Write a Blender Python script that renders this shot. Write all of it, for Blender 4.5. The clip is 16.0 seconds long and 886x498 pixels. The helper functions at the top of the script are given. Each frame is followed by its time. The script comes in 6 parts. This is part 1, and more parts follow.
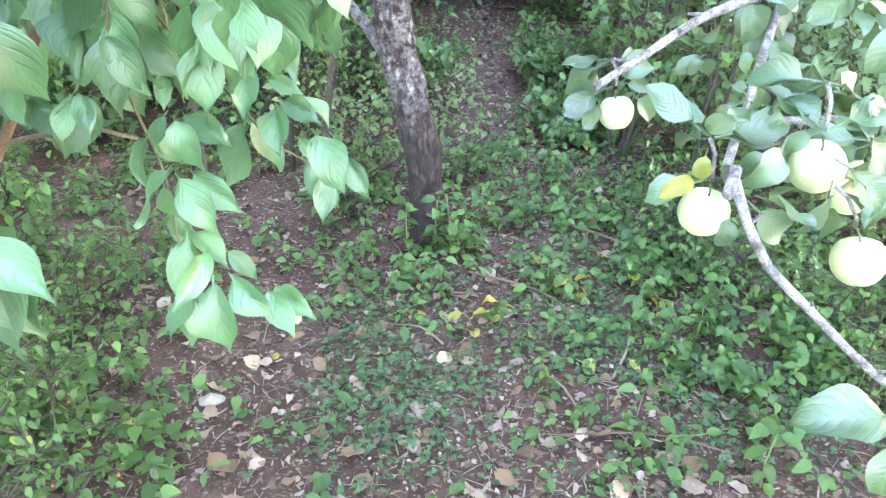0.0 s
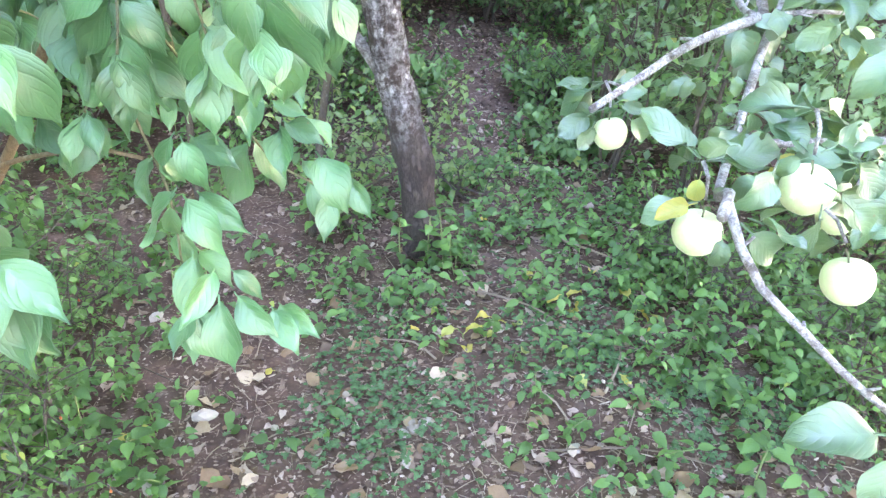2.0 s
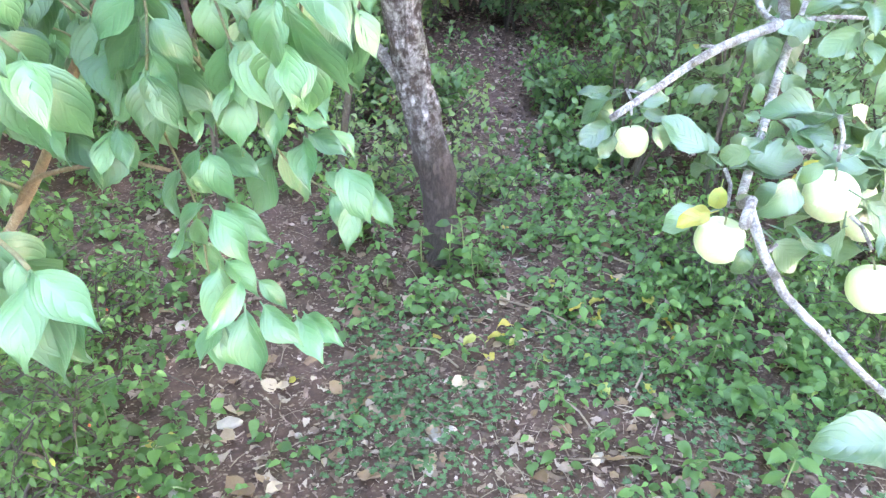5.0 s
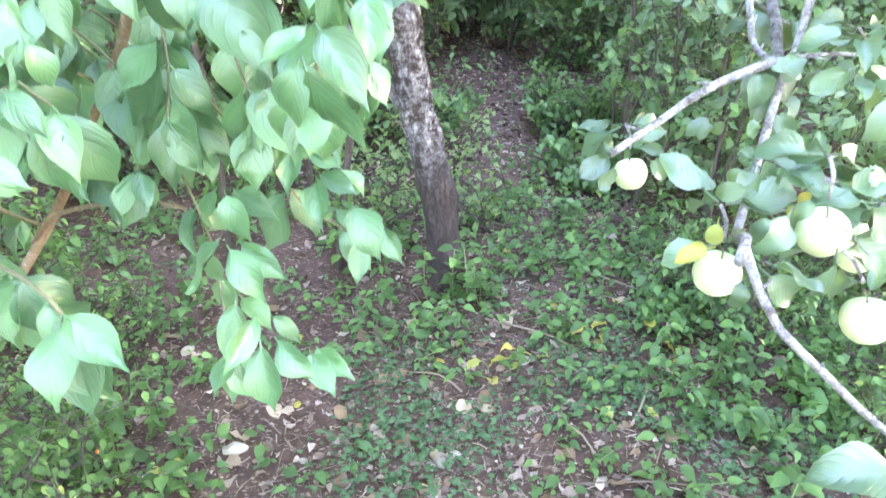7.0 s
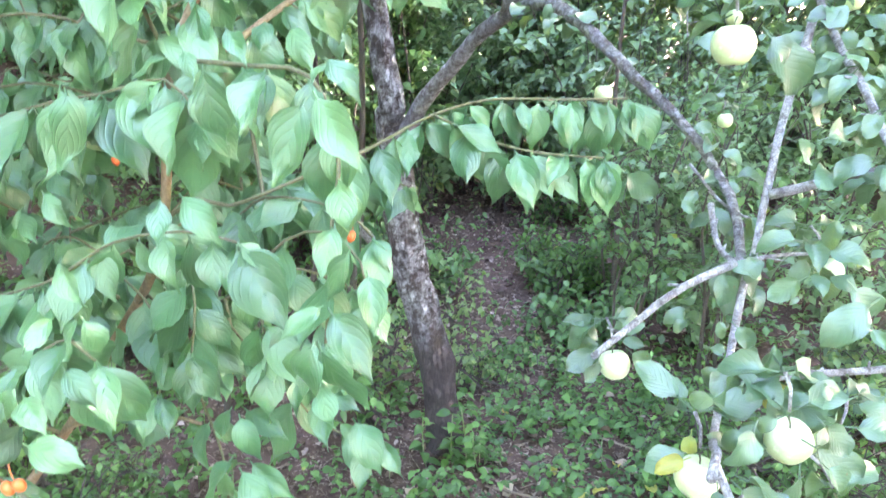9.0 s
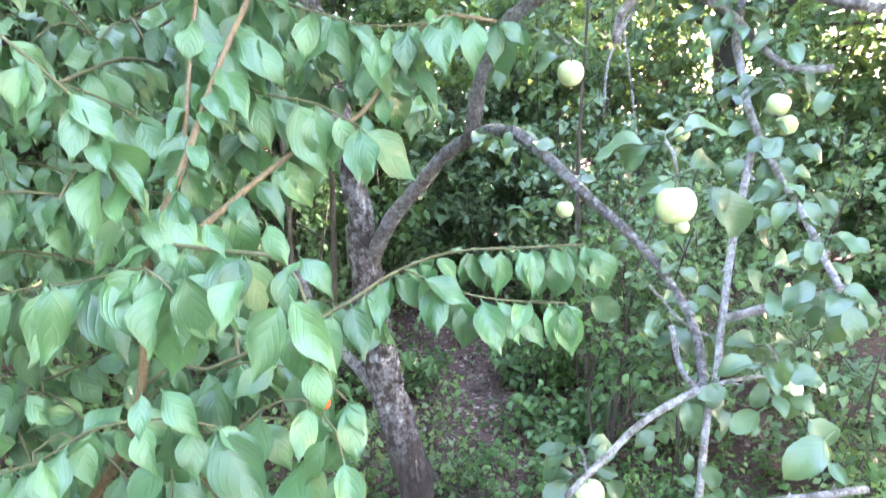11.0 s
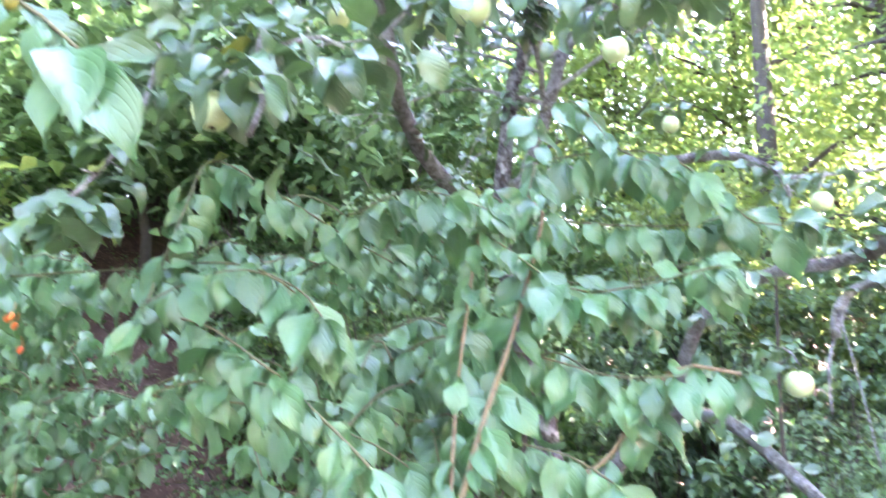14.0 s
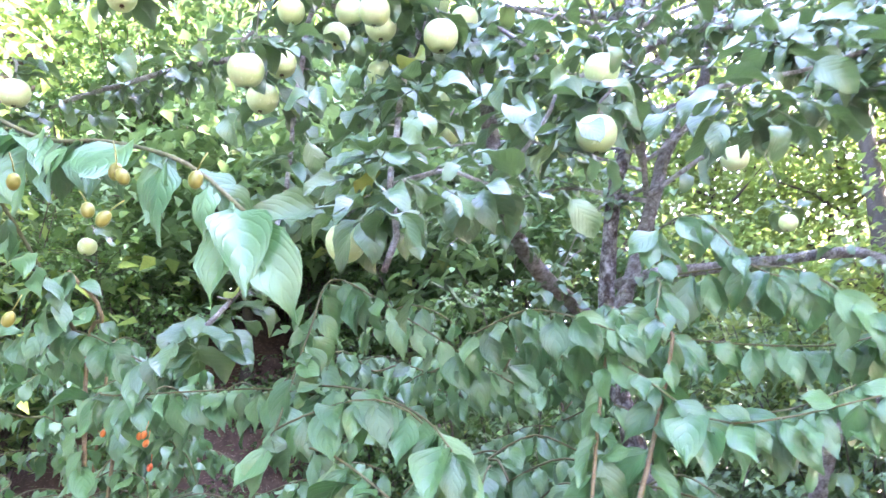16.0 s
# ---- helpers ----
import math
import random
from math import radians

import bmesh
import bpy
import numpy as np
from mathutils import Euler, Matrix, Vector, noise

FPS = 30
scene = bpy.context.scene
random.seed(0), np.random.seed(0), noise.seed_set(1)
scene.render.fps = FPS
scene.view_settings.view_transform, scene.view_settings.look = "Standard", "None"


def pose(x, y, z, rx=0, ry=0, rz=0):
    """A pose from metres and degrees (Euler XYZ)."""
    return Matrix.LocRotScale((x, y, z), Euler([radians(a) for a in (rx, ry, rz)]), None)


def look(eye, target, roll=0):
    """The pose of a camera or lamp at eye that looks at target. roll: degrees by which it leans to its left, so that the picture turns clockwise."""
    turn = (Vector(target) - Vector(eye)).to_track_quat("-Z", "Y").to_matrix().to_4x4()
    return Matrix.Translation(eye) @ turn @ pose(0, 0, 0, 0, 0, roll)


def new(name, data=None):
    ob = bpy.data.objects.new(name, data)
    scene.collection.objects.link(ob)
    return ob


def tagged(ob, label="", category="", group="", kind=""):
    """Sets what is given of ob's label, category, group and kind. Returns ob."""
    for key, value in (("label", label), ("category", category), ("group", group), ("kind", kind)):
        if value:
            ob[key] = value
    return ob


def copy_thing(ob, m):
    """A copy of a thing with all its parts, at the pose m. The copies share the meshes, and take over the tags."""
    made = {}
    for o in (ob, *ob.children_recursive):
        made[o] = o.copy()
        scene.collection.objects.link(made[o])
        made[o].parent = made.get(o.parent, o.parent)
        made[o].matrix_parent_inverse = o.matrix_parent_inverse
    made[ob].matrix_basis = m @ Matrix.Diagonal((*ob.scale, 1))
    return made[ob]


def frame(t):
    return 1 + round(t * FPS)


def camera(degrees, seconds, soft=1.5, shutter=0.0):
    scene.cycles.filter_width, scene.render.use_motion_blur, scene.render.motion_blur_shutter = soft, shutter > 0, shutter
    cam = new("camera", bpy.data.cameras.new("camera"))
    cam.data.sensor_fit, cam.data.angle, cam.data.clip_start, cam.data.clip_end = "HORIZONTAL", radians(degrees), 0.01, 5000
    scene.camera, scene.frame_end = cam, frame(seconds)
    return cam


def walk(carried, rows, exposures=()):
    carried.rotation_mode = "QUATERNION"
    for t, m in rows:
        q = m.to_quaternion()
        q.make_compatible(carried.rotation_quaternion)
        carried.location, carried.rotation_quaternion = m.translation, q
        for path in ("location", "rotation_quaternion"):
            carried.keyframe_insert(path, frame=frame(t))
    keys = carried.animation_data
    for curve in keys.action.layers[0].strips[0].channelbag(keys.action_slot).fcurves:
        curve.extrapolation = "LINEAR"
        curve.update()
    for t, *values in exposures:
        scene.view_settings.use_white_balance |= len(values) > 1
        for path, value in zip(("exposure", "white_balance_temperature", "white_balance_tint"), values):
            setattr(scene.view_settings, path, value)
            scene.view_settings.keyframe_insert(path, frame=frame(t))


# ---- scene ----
cam = camera(65.0, 16.0, 1.4, 0.7)
PATH = [  # seconds, x, y, z, yaw, pitch, roll
    (0, -0.0000, 0.0003, 1.5664, 0.000, -32.309, 0.009),
    (0.5, -0.0049, -0.0009, 1.5725, -0.209, -32.354, -0.117),
    (1, -0.0078, -0.0058, 1.5810, -0.210, -31.789, -0.592),
    (1.5, -0.0069, -0.0082, 1.5800, -0.562, -31.399, -0.468),
    (2, -0.0125, -0.0097, 1.5804, -0.639, -31.170, -0.569),
    (2.5, -0.0106, -0.0119, 1.5794, -0.332, -31.009, -0.596),
    (3, -0.0082, -0.0116, 1.5742, 0.010, -30.930, -0.226),
    (3.5, -0.0082, -0.0131, 1.5755, 0.501, -30.959, -0.167),
    (4, -0.0087, -0.0114, 1.5760, 0.623, -30.963, 0.098),
    (6.5, -0.0185, -0.0261, 1.6021, 0.726, -29.409, 0.894),
    (7, -0.0189, -0.0322, 1.6160, 0.694, -28.867, 0.871),
    (7.5, -0.0217, -0.0514, 1.6697, 0.802, -26.112, 0.494),
    (8, -0.0237, -0.0611, 1.7013, 0.538, -21.784, 0.980),
    (8.5, -0.0196, -0.0718, 1.7211, 0.539, -19.161, 0.919),
    (9, -0.0116, -0.0763, 1.7394, 0.079, -17.251, 1.793),
    (9.2, -0.0081, -0.0774, 1.7474, -0.178, -16.442, 2.211),
    (11.3, -0.0011, -0.1072, 1.8528, -2.661, -8.618, 3.372),
    (11.5, 0.0038, -0.1166, 1.8585, -1.863, -7.350, 3.708),
    (12, -0.0017, -0.1268, 1.8817, -0.816, -4.640, 4.005),
    (12.5, -0.0120, -0.1337, 1.9103, 0.604, -1.487, 3.946),
    (13, -0.0263, -0.1507, 1.9416, 2.465, 1.816, 3.973),
    (13.5, -0.0746, -0.1673, 1.9952, 6.078, 5.135, 3.473),
    (14, -0.1109, -0.1697, 2.0313, 10.540, 8.699, 3.202),
    (14.5, -0.1359, -0.1658, 2.0644, 13.860, 11.670, 2.836),
    (15, -0.1486, -0.1841, 2.0768, 16.545, 14.805, 2.554),
    (15.5, -0.1488, -0.1978, 2.0929, 16.598, 16.747, 1.824),
    (16, -0.1631, -0.1807, 2.0947, 17.684, 16.052, 2.112),
]
walk(cam, [(t, pose(x, y, z, 90 + pitch, roll, yaw)) for t, x, y, z, yaw, pitch, roll in PATH],
     [(0, 5.72, 6700, 30), (3, 5.65, 6700, 30), (7, 5.82, 6700, 31), (9, 5.54, 6600, 29), (12.5, 5.35, 6700, 32), (13.5, 5.46, 6650, 36), (14, 5.45, 6500, 38), (15, 5.5, 6350, 42), (16, 5.36, 6350, 44)])

# ---- light and exposure ----
SUN_ELEVATION, SUN_AZIMUTH = 31.0, 68.0  # degrees; azimuth from the view's heading towards the right
world = bpy.data.worlds.new("sky")
scene.world = world
world.use_nodes = True
wn = world.node_tree.nodes
sky = wn.new("ShaderNodeTexSky")
sky.sky_type = "NISHITA"
sky.sun_disc = False
sky.sun_elevation = radians(SUN_ELEVATION)
sky.sun_rotation = radians(SUN_AZIMUTH)
sky.air_density, sky.dust_density, sky.ozone_density = 1.0, 2.0, 1.0
world.node_tree.links.new(sky.outputs[0], wn["Background"].inputs[0])
wn["Background"].inputs[1].default_value = 0.15
sun_data = bpy.data.lights.new("sun", "SUN")
sun_data.energy, sun_data.angle, sun_data.color = 5.0, radians(0.6), (1.0, 0.95, 0.84)
sun = new("sun", sun_data)
ce, se = math.cos(radians(SUN_ELEVATION)), math.sin(radians(SUN_ELEVATION))
sun.matrix_basis = look((0, 0, 30), (-30 * ce * math.sin(radians(SUN_AZIMUTH)), -30 * ce * math.cos(radians(SUN_AZIMUTH)), 30 - 30 * se))


# ---- material helpers ----
def material(name):
    m = bpy.data.materials.new(name)
    m.use_nodes = True
    m.node_tree.nodes.clear()
    return m, m.node_tree


def node(tree, kind, ins=(), operation="", data_type="", blend_type="", feature=""):
    n = tree.nodes.new(kind)
    if operation:
        n.operation = operation
    if data_type:
        n.data_type = data_type
    if blend_type:
        n.blend_type = blend_type
    if feature:
        n.feature = feature
    for key, value in dict(ins).items():
        if isinstance(value, bpy.types.NodeSocket):
            tree.links.new(value, n.inputs[key])
        else:
            n.inputs[key].default_value = value
    return n


def mathn(tree, op, a, b=0.0, c=0.0):
    return node(tree, "ShaderNodeMath", {0: a, 1: b, 2: c}, operation=op).outputs[0]


def mix(tree, fac, a, b, blend="MIX"):
    n = node(tree, "ShaderNodeMix", {0: fac}, data_type="RGBA", blend_type=blend)
    for k, v in ((6, a), (7, b)):
        if isinstance(v, bpy.types.NodeSocket):
            tree.links.new(v, n.inputs[k])
        else:
            n.inputs[k].default_value = (*v, 1)
    return n.outputs[2]


def ramp(tree, fac, stops):
    n = node(tree, "ShaderNodeValToRGB", {0: fac})
    e = n.color_ramp.elements
    while len(e) < len(stops):
        e.new(0.5)
    for s, (p, c) in zip(e, stops):
        s.position, s.color = p, (*c, 1)
    return n.outputs[0]


def noise_of(tree, vector, scale, detail=4.0, rough=0.55):
    return node(tree, "ShaderNodeTexNoise", {"Vector": vector, "Scale": scale, "Detail": detail, "Roughness": rough}).outputs[0]


def leaf_material(name, colors, veins=0.5, arc=0.55, lines=6.0, gloss=0.42, through_light=0.35, joined=False, glow=(0.30, 0.50, 0.10), yellow=0.03, shine=1.0, coat=0.0, pleat=0.0, bend=0.0):
    """Leaf blade: veins by its own u and v, tone by leaf, gloss above, light let through."""
    m, t = material(name)
    out = node(t, "ShaderNodeOutputMaterial")
    geo = node(t, "ShaderNodeNewGeometry")
    chance = geo.outputs["Random Per Island"] if joined else node(t, "ShaderNodeObjectInfo").outputs["Random"]
    uv = node(t, "ShaderNodeUVMap").outputs[0]
    sep = node(t, "ShaderNodeSeparateXYZ", {0: uv})
    a = mathn(t, "ABSOLUTE", mathn(t, "MULTIPLY_ADD", sep.outputs[0], 2.0, -1.0))
    wave = mathn(t, "SINE", mathn(t, "MULTIPLY", mathn(t, "SUBTRACT", sep.outputs[1], mathn(t, "MULTIPLY_ADD", mathn(t, "POWER", a, 3.5), bend, mathn(t, "MULTIPLY", mathn(t, "POWER", a, 0.85), arc))), lines * 6.283))
    groove = mathn(t, "POWER", mathn(t, "MULTIPLY_ADD", wave, 0.5, 0.5), 10.0)
    rib = mathn(t, "LESS_THAN", a, 0.055)
    vein = mathn(t, "MAXIMUM", groove, rib)
    pos = node(t, "ShaderNodeTexCoord").outputs["Object"]
    blot = noise_of(t, pos, 38.0)
    fine = noise_of(t, pos, 420.0, 2.0)
    crinkle = noise_of(t, pos, 130.0, 3.0)
    n = len(colors)
    base = ramp(t, chance, [(0.988 * i / max(1, n - 1), c) for i, c in enumerate(colors)] + ([(1.0, (0.34, 0.36, 0.06))] if yellow else []))
    base = mix(t, mathn(t, "MULTIPLY", blot, 0.55), base, (0.035, 0.10, 0.025))
    base = mix(t, mathn(t, "MULTIPLY", vein, 0.10 * veins), base, (0.28, 0.46, 0.20))
    base = mix(t, mathn(t, "MULTIPLY", node(t, "ShaderNodeMapRange", {0: noise_of(t, pos, 16.0, 3.0), 1: 0.45, 2: 0.75}).outputs[0], 0.16), base, (0.20, 0.34, 0.20))
    base = mix(t, mathn(t, "MULTIPLY", mathn(t, "GREATER_THAN", noise_of(t, pos, 60.0, 5.0), 0.73), 0.6), base, (0.13, 0.09, 0.04))
    bump = node(t, "ShaderNodeBump", {"Strength": 0.32 * veins + 0.12, "Distance": 0.002, "Height": mathn(t, "MULTIPLY_ADD", wave, -pleat, mathn(t, "MULTIPLY_ADD", vein, -0.8, mathn(t, "MULTIPLY_ADD", blot, 8.0 * min(0.3, pleat), mathn(t, "MULTIPLY_ADD", crinkle, 2.5 * min(0.3, pleat), mathn(t, "MULTIPLY", fine, 0.35)))))})
    b = node(t, "ShaderNodeBsdfPrincipled", {"Base Color": base, "Roughness": mathn(t, "MULTIPLY_ADD", blot, 0.5, gloss - 0.22), "Normal": bump.outputs[0], "Specular IOR Level": shine, "Coat Weight": coat, "Coat Roughness": 0.46})
    tr = node(t, "ShaderNodeBsdfTranslucent", {"Color": mix(t, mathn(t, "MULTIPLY", vein, 0.3), mix(t, 0.5, base, glow, "MIX"), (0.10, 0.22, 0.03)), "Normal": bump.outputs[0]})
    t.links.new(node(t, "ShaderNodeMixShader", {0: through_light, 1: b.outputs[0], 2: tr.outputs[0]}).outputs[0], out.inputs[0])
    return m


def bark_material(name, dark, light, scale, lichen=0.0, lichen_color=(0.50, 0.52, 0.50), stretch=3.0, bumpy=0.6, band=None):
    """Bark: fibrous noise, broken cracks, crusts of lichen; band: heights between which the crust lies."""
    m, t = material(name)
    out = node(t, "ShaderNodeOutputMaterial")
    pos = node(t, "ShaderNodeTexCoord").outputs["Object"]
    squash = node(t, "ShaderNodeMapping", {"Vector": pos, "Scale": (1, 1, 1 / stretch)}).outputs[0]
    big = noise_of(t, squash, scale, 6.0, 0.65)
    rough = noise_of(t, squash, scale * 6, 6.0, 0.75)
    line = mathn(t, "ABSOLUTE", mathn(t, "SUBTRACT", noise_of(t, squash, scale * 2.2, 7.0, 0.75), 0.5))
    crack = mathn(t, "SUBTRACT", 1.0, node(t, "ShaderNodeMapRange", {0: line, 1: 0.0, 2: 0.05}).outputs[0])
    c = mix(t, big, dark, light)
    c = mix(t, mathn(t, "MULTIPLY", rough, 0.5), c, tuple(0.55 * v for v in dark))
    if lichen:
        patch = node(t, "ShaderNodeMapRange", {0: noise_of(t, pos, scale * 1.3, 8.0, 0.78), 1: 0.64 - 0.30 * lichen, 2: 0.76 - 0.22 * lichen}).outputs[0]
        if band:
            z = node(t, "ShaderNodeSeparateXYZ", {0: pos}).outputs[2]
            patch = mathn(t, "MULTIPLY", patch, mathn(t, "MULTIPLY", node(t, "ShaderNodeMapRange", {0: z, 1: band[0], 2: band[0] + 0.25}).outputs[0], node(t, "ShaderNodeMapRange", {0: z, 1: band[1], 2: band[1] - 0.4}).outputs[0]))
        c = mix(t, mathn(t, "MULTIPLY", patch, 0.8), c, mix(t, rough, tuple(0.7 * v for v in lichen_color), tuple(1.2 * v for v in lichen_color)))
    c = mix(t, mathn(t, "MULTIPLY", crack, 0.5), c, tuple(0.4 * v for v in dark))
    h = mathn(t, "MULTIPLY_ADD", crack, -0.6, mathn(t, "MULTIPLY_ADD", rough, 0.6, mathn(t, "MULTIPLY", big, 0.6)))
    bump = node(t, "ShaderNodeBump", {"Strength": bumpy, "Distance": 0.012, "Height": h})
    b = node(t, "ShaderNodeBsdfPrincipled", {"Base Color": c, "Roughness": 0.82, "Normal": bump.outputs[0], "Specular IOR Level": 0.3})
    t.links.new(b.outputs[0], out.inputs[0])
    return m


def plain_material(name, colors, scale, rough=0.7, bumpy=0.3, joined=None, through_light=0.0, spots=None):
    """Mottled surface; joined: True by island, False by object, None: no tone by piece."""
    m, t = material(name)
    out = node(t, "ShaderNodeOutputMaterial")
    pos = node(t, "ShaderNodeTexCoord").outputs["Object"]
    big, fine = noise_of(t, pos, scale), noise_of(t, pos, scale * 9, 5.0)
    f = big
    if joined is not None:
        chance = node(t, "ShaderNodeNewGeometry").outputs["Random Per Island"] if joined else node(t, "ShaderNodeObjectInfo").outputs["Random"]
        f = mathn(t, "MULTIPLY_ADD", big, 0.35, mathn(t, "MULTIPLY", chance, 0.75))
    c = ramp(t, f, [(i / max(1, len(colors) - 1), col) for i, col in enumerate(colors)])
    c = mix(t, mathn(t, "MULTIPLY", fine, 0.45), c, tuple(0.5 * v for v in colors[0]))
    if spots:
        c = mix(t, mathn(t, "MULTIPLY", mathn(t, "GREATER_THAN", noise_of(t, pos, scale * 4, 3.0), 0.66), 0.7), c, spots)
    bump = node(t, "ShaderNodeBump", {"Strength": bumpy, "Distance": 0.004, "Height": fine})
    b = node(t, "ShaderNodeBsdfPrincipled", {"Base Color": c, "Roughness": rough, "Normal": bump.outputs[0], "Specular IOR Level": 0.4})
    s = b.outputs[0]
    if through_light:
        tr = node(t, "ShaderNodeBsdfTranslucent", {"Color": c})
        s = node(t, "ShaderNodeMixShader", {0: through_light, 1: s, 2: tr.outputs[0]}).outputs[0]
    t.links.new(s, out.inputs[0])
    return m


# ---- materials ----
CHERRY_GREENS = [(0.034, 0.118, 0.046), (0.066, 0.200, 0.078), (0.124, 0.290, 0.110)]
APPLE_GREENS = [(0.038, 0.092, 0.052), (0.060, 0.136, 0.074), (0.098, 0.190, 0.100)]
HERB_GREENS = [(0.020, 0.065, 0.020), (0.050, 0.140, 0.036), (0.125, 0.270, 0.065)]
cherry_leaf = leaf_material("cherry_leaf", CHERRY_GREENS, 0.55, 0.34, 5.0, 0.40, 0.22, yellow=0, coat=0.22, glow=(0.16, 0.42, 0.14), pleat=0.11, bend=0.42)
cherry_leaf_joined = leaf_material("cherry_leaf_joined", CHERRY_GREENS, 0.55, 0.34, 5.0, 0.40, 0.22, True, coat=0.22, yellow=0, glow=(0.16, 0.42, 0.14), pleat=0.11, bend=0.42)
apple_leaf = leaf_material("apple_leaf", APPLE_GREENS, 0.5, 0.35, 7.0, 0.38, 0.18, coat=0.25, yellow=0, pleat=0.08, bend=0.15)
apple_leaf_joined = leaf_material("apple_leaf_joined", APPLE_GREENS, 0.5, 0.35, 7.0, 0.38, 0.18, True, coat=0.25, pleat=0.08, bend=0.15)
herb_leaf = leaf_material("herb_leaf", HERB_GREENS, 0.6, 0.4, 6.0, 0.5, 0.35, yellow=0, shine=0.5)
herb_leaf_joined = leaf_material("herb_leaf_joined", HERB_GREENS, 0.6, 0.4, 6.0, 0.5, 0.35, True, yellow=0.02, shine=0.5)
ivy_leaf = leaf_material("ivy_leaf", [(0.013, 0.042, 0.016), (0.026, 0.074, 0.028), (0.055, 0.125, 0.052)], 0.9, 0.5, 3.0, 0.5, 0.12, True, yellow=0, shine=0.4)
yellow_leaf = leaf_material("yellow_leaf", [(0.26, 0.36, 0.09), (0.46, 0.42, 0.07), (0.66, 0.45, 0.06)], 0.5, 0.4, 6.0, 0.5, 0.4, glow=(0.6, 0.5, 0.08), yellow=0)
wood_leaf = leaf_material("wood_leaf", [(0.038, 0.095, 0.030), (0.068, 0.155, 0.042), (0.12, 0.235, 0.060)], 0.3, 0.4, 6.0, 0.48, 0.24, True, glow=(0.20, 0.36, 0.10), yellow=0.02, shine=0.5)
# wood leaf lightened: brightness of the better-lit thicket put into the colour
wood_leaf_lit_tone = leaf_material("wood_leaf_lit_tone", [(0.065, 0.145, 0.058), (0.105, 0.205, 0.080), (0.165, 0.28, 0.11)], 0.2, 0.4, 6.0, 0.5, 0.32, True, glow=(0.26, 0.42, 0.14), yellow=0.02)
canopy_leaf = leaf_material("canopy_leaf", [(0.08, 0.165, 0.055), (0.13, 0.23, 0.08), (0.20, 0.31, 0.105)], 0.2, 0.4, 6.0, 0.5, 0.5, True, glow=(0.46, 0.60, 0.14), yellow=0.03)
trunk_bark = bark_material("trunk_bark", (0.055, 0.042, 0.038), (0.150, 0.118, 0.108), 17.0, 0.66, (0.60, 0.60, 0.62), 3.0, 1.0, (0.45, 9.0))
limb_bark = bark_material("limb_bark", (0.12, 0.10, 0.09), (0.27, 0.235, 0.21), 28.0, 0.80, (0.52, 0.52, 0.52), 1.0, 1.0)
branch_bark = bark_material("branch_bark", (0.14, 0.12, 0.11), (0.28, 0.255, 0.235), 34.0, 0.85, (0.58, 0.58, 0.58), 1.0, 0.7)
shoot_bark = bark_material("shoot_bark", (0.20, 0.145, 0.08), (0.40, 0.30, 0.185), 40.0, 0.25, (0.40, 0.38, 0.33), 2.5, 0.35)
twig_bark = bark_material("twig_bark", (0.12, 0.125, 0.06), (0.22, 0.22, 0.13), 60.0, 0.2, (0.36, 0.35, 0.28), 2.5, 0.25)
sapling_bark = bark_material("sapling_bark", (0.06, 0.05, 0.04), (0.15, 0.125, 0.10), 30.0, 0.2, (0.30, 0.31, 0.27), 3.0, 0.5)
apple_skin = plain_material("apple_skin", [(0.52, 0.66, 0.30), (0.64, 0.74, 0.42)], 26.0, 0.30, 0.05, False, 0.0, (0.70, 0.78, 0.52))
calyx_brown = plain_material("calyx_brown", [(0.05, 0.035, 0.02), (0.12, 0.08, 0.04)], 300.0, 0.9, 0.5)
cherry_olive = plain_material("cherry_olive", [(0.17, 0.18, 0.04), (0.27, 0.24, 0.055)], 80.0, 0.3, 0.05, False)
cherry_orange = plain_material("cherry_orange", [(0.55, 0.10, 0.03), (0.70, 0.22, 0.05)], 80.0, 0.3, 0.05, False)
dead_leaf = plain_material("dead_leaf", [(0.14, 0.085, 0.05), (0.30, 0.20, 0.12), (0.60, 0.48, 0.36)], 30.0, 0.75, 0.4, False, 0.15)
dead_leaf_joined = plain_material("dead_leaf_joined", [(0.05, 0.032, 0.026), (0.12, 0.078, 0.058), (0.27, 0.19, 0.145), (0.56, 0.46, 0.38)], 25.0, 0.8, 0.4, True, 0.12)
stone_grey = plain_material("stone_grey", [(0.26, 0.225, 0.19), (0.44, 0.385, 0.33)], 30.0, 0.85, 0.6, False)
dry_stick = plain_material("dry_stick", [(0.13, 0.095, 0.07), (0.33, 0.26, 0.19)], 40.0, 0.85, 0.4, False)
herb_stem = plain_material("herb_stem", [(0.10, 0.17, 0.05), (0.20, 0.24, 0.09)], 40.0, 0.6, 0.2, False)


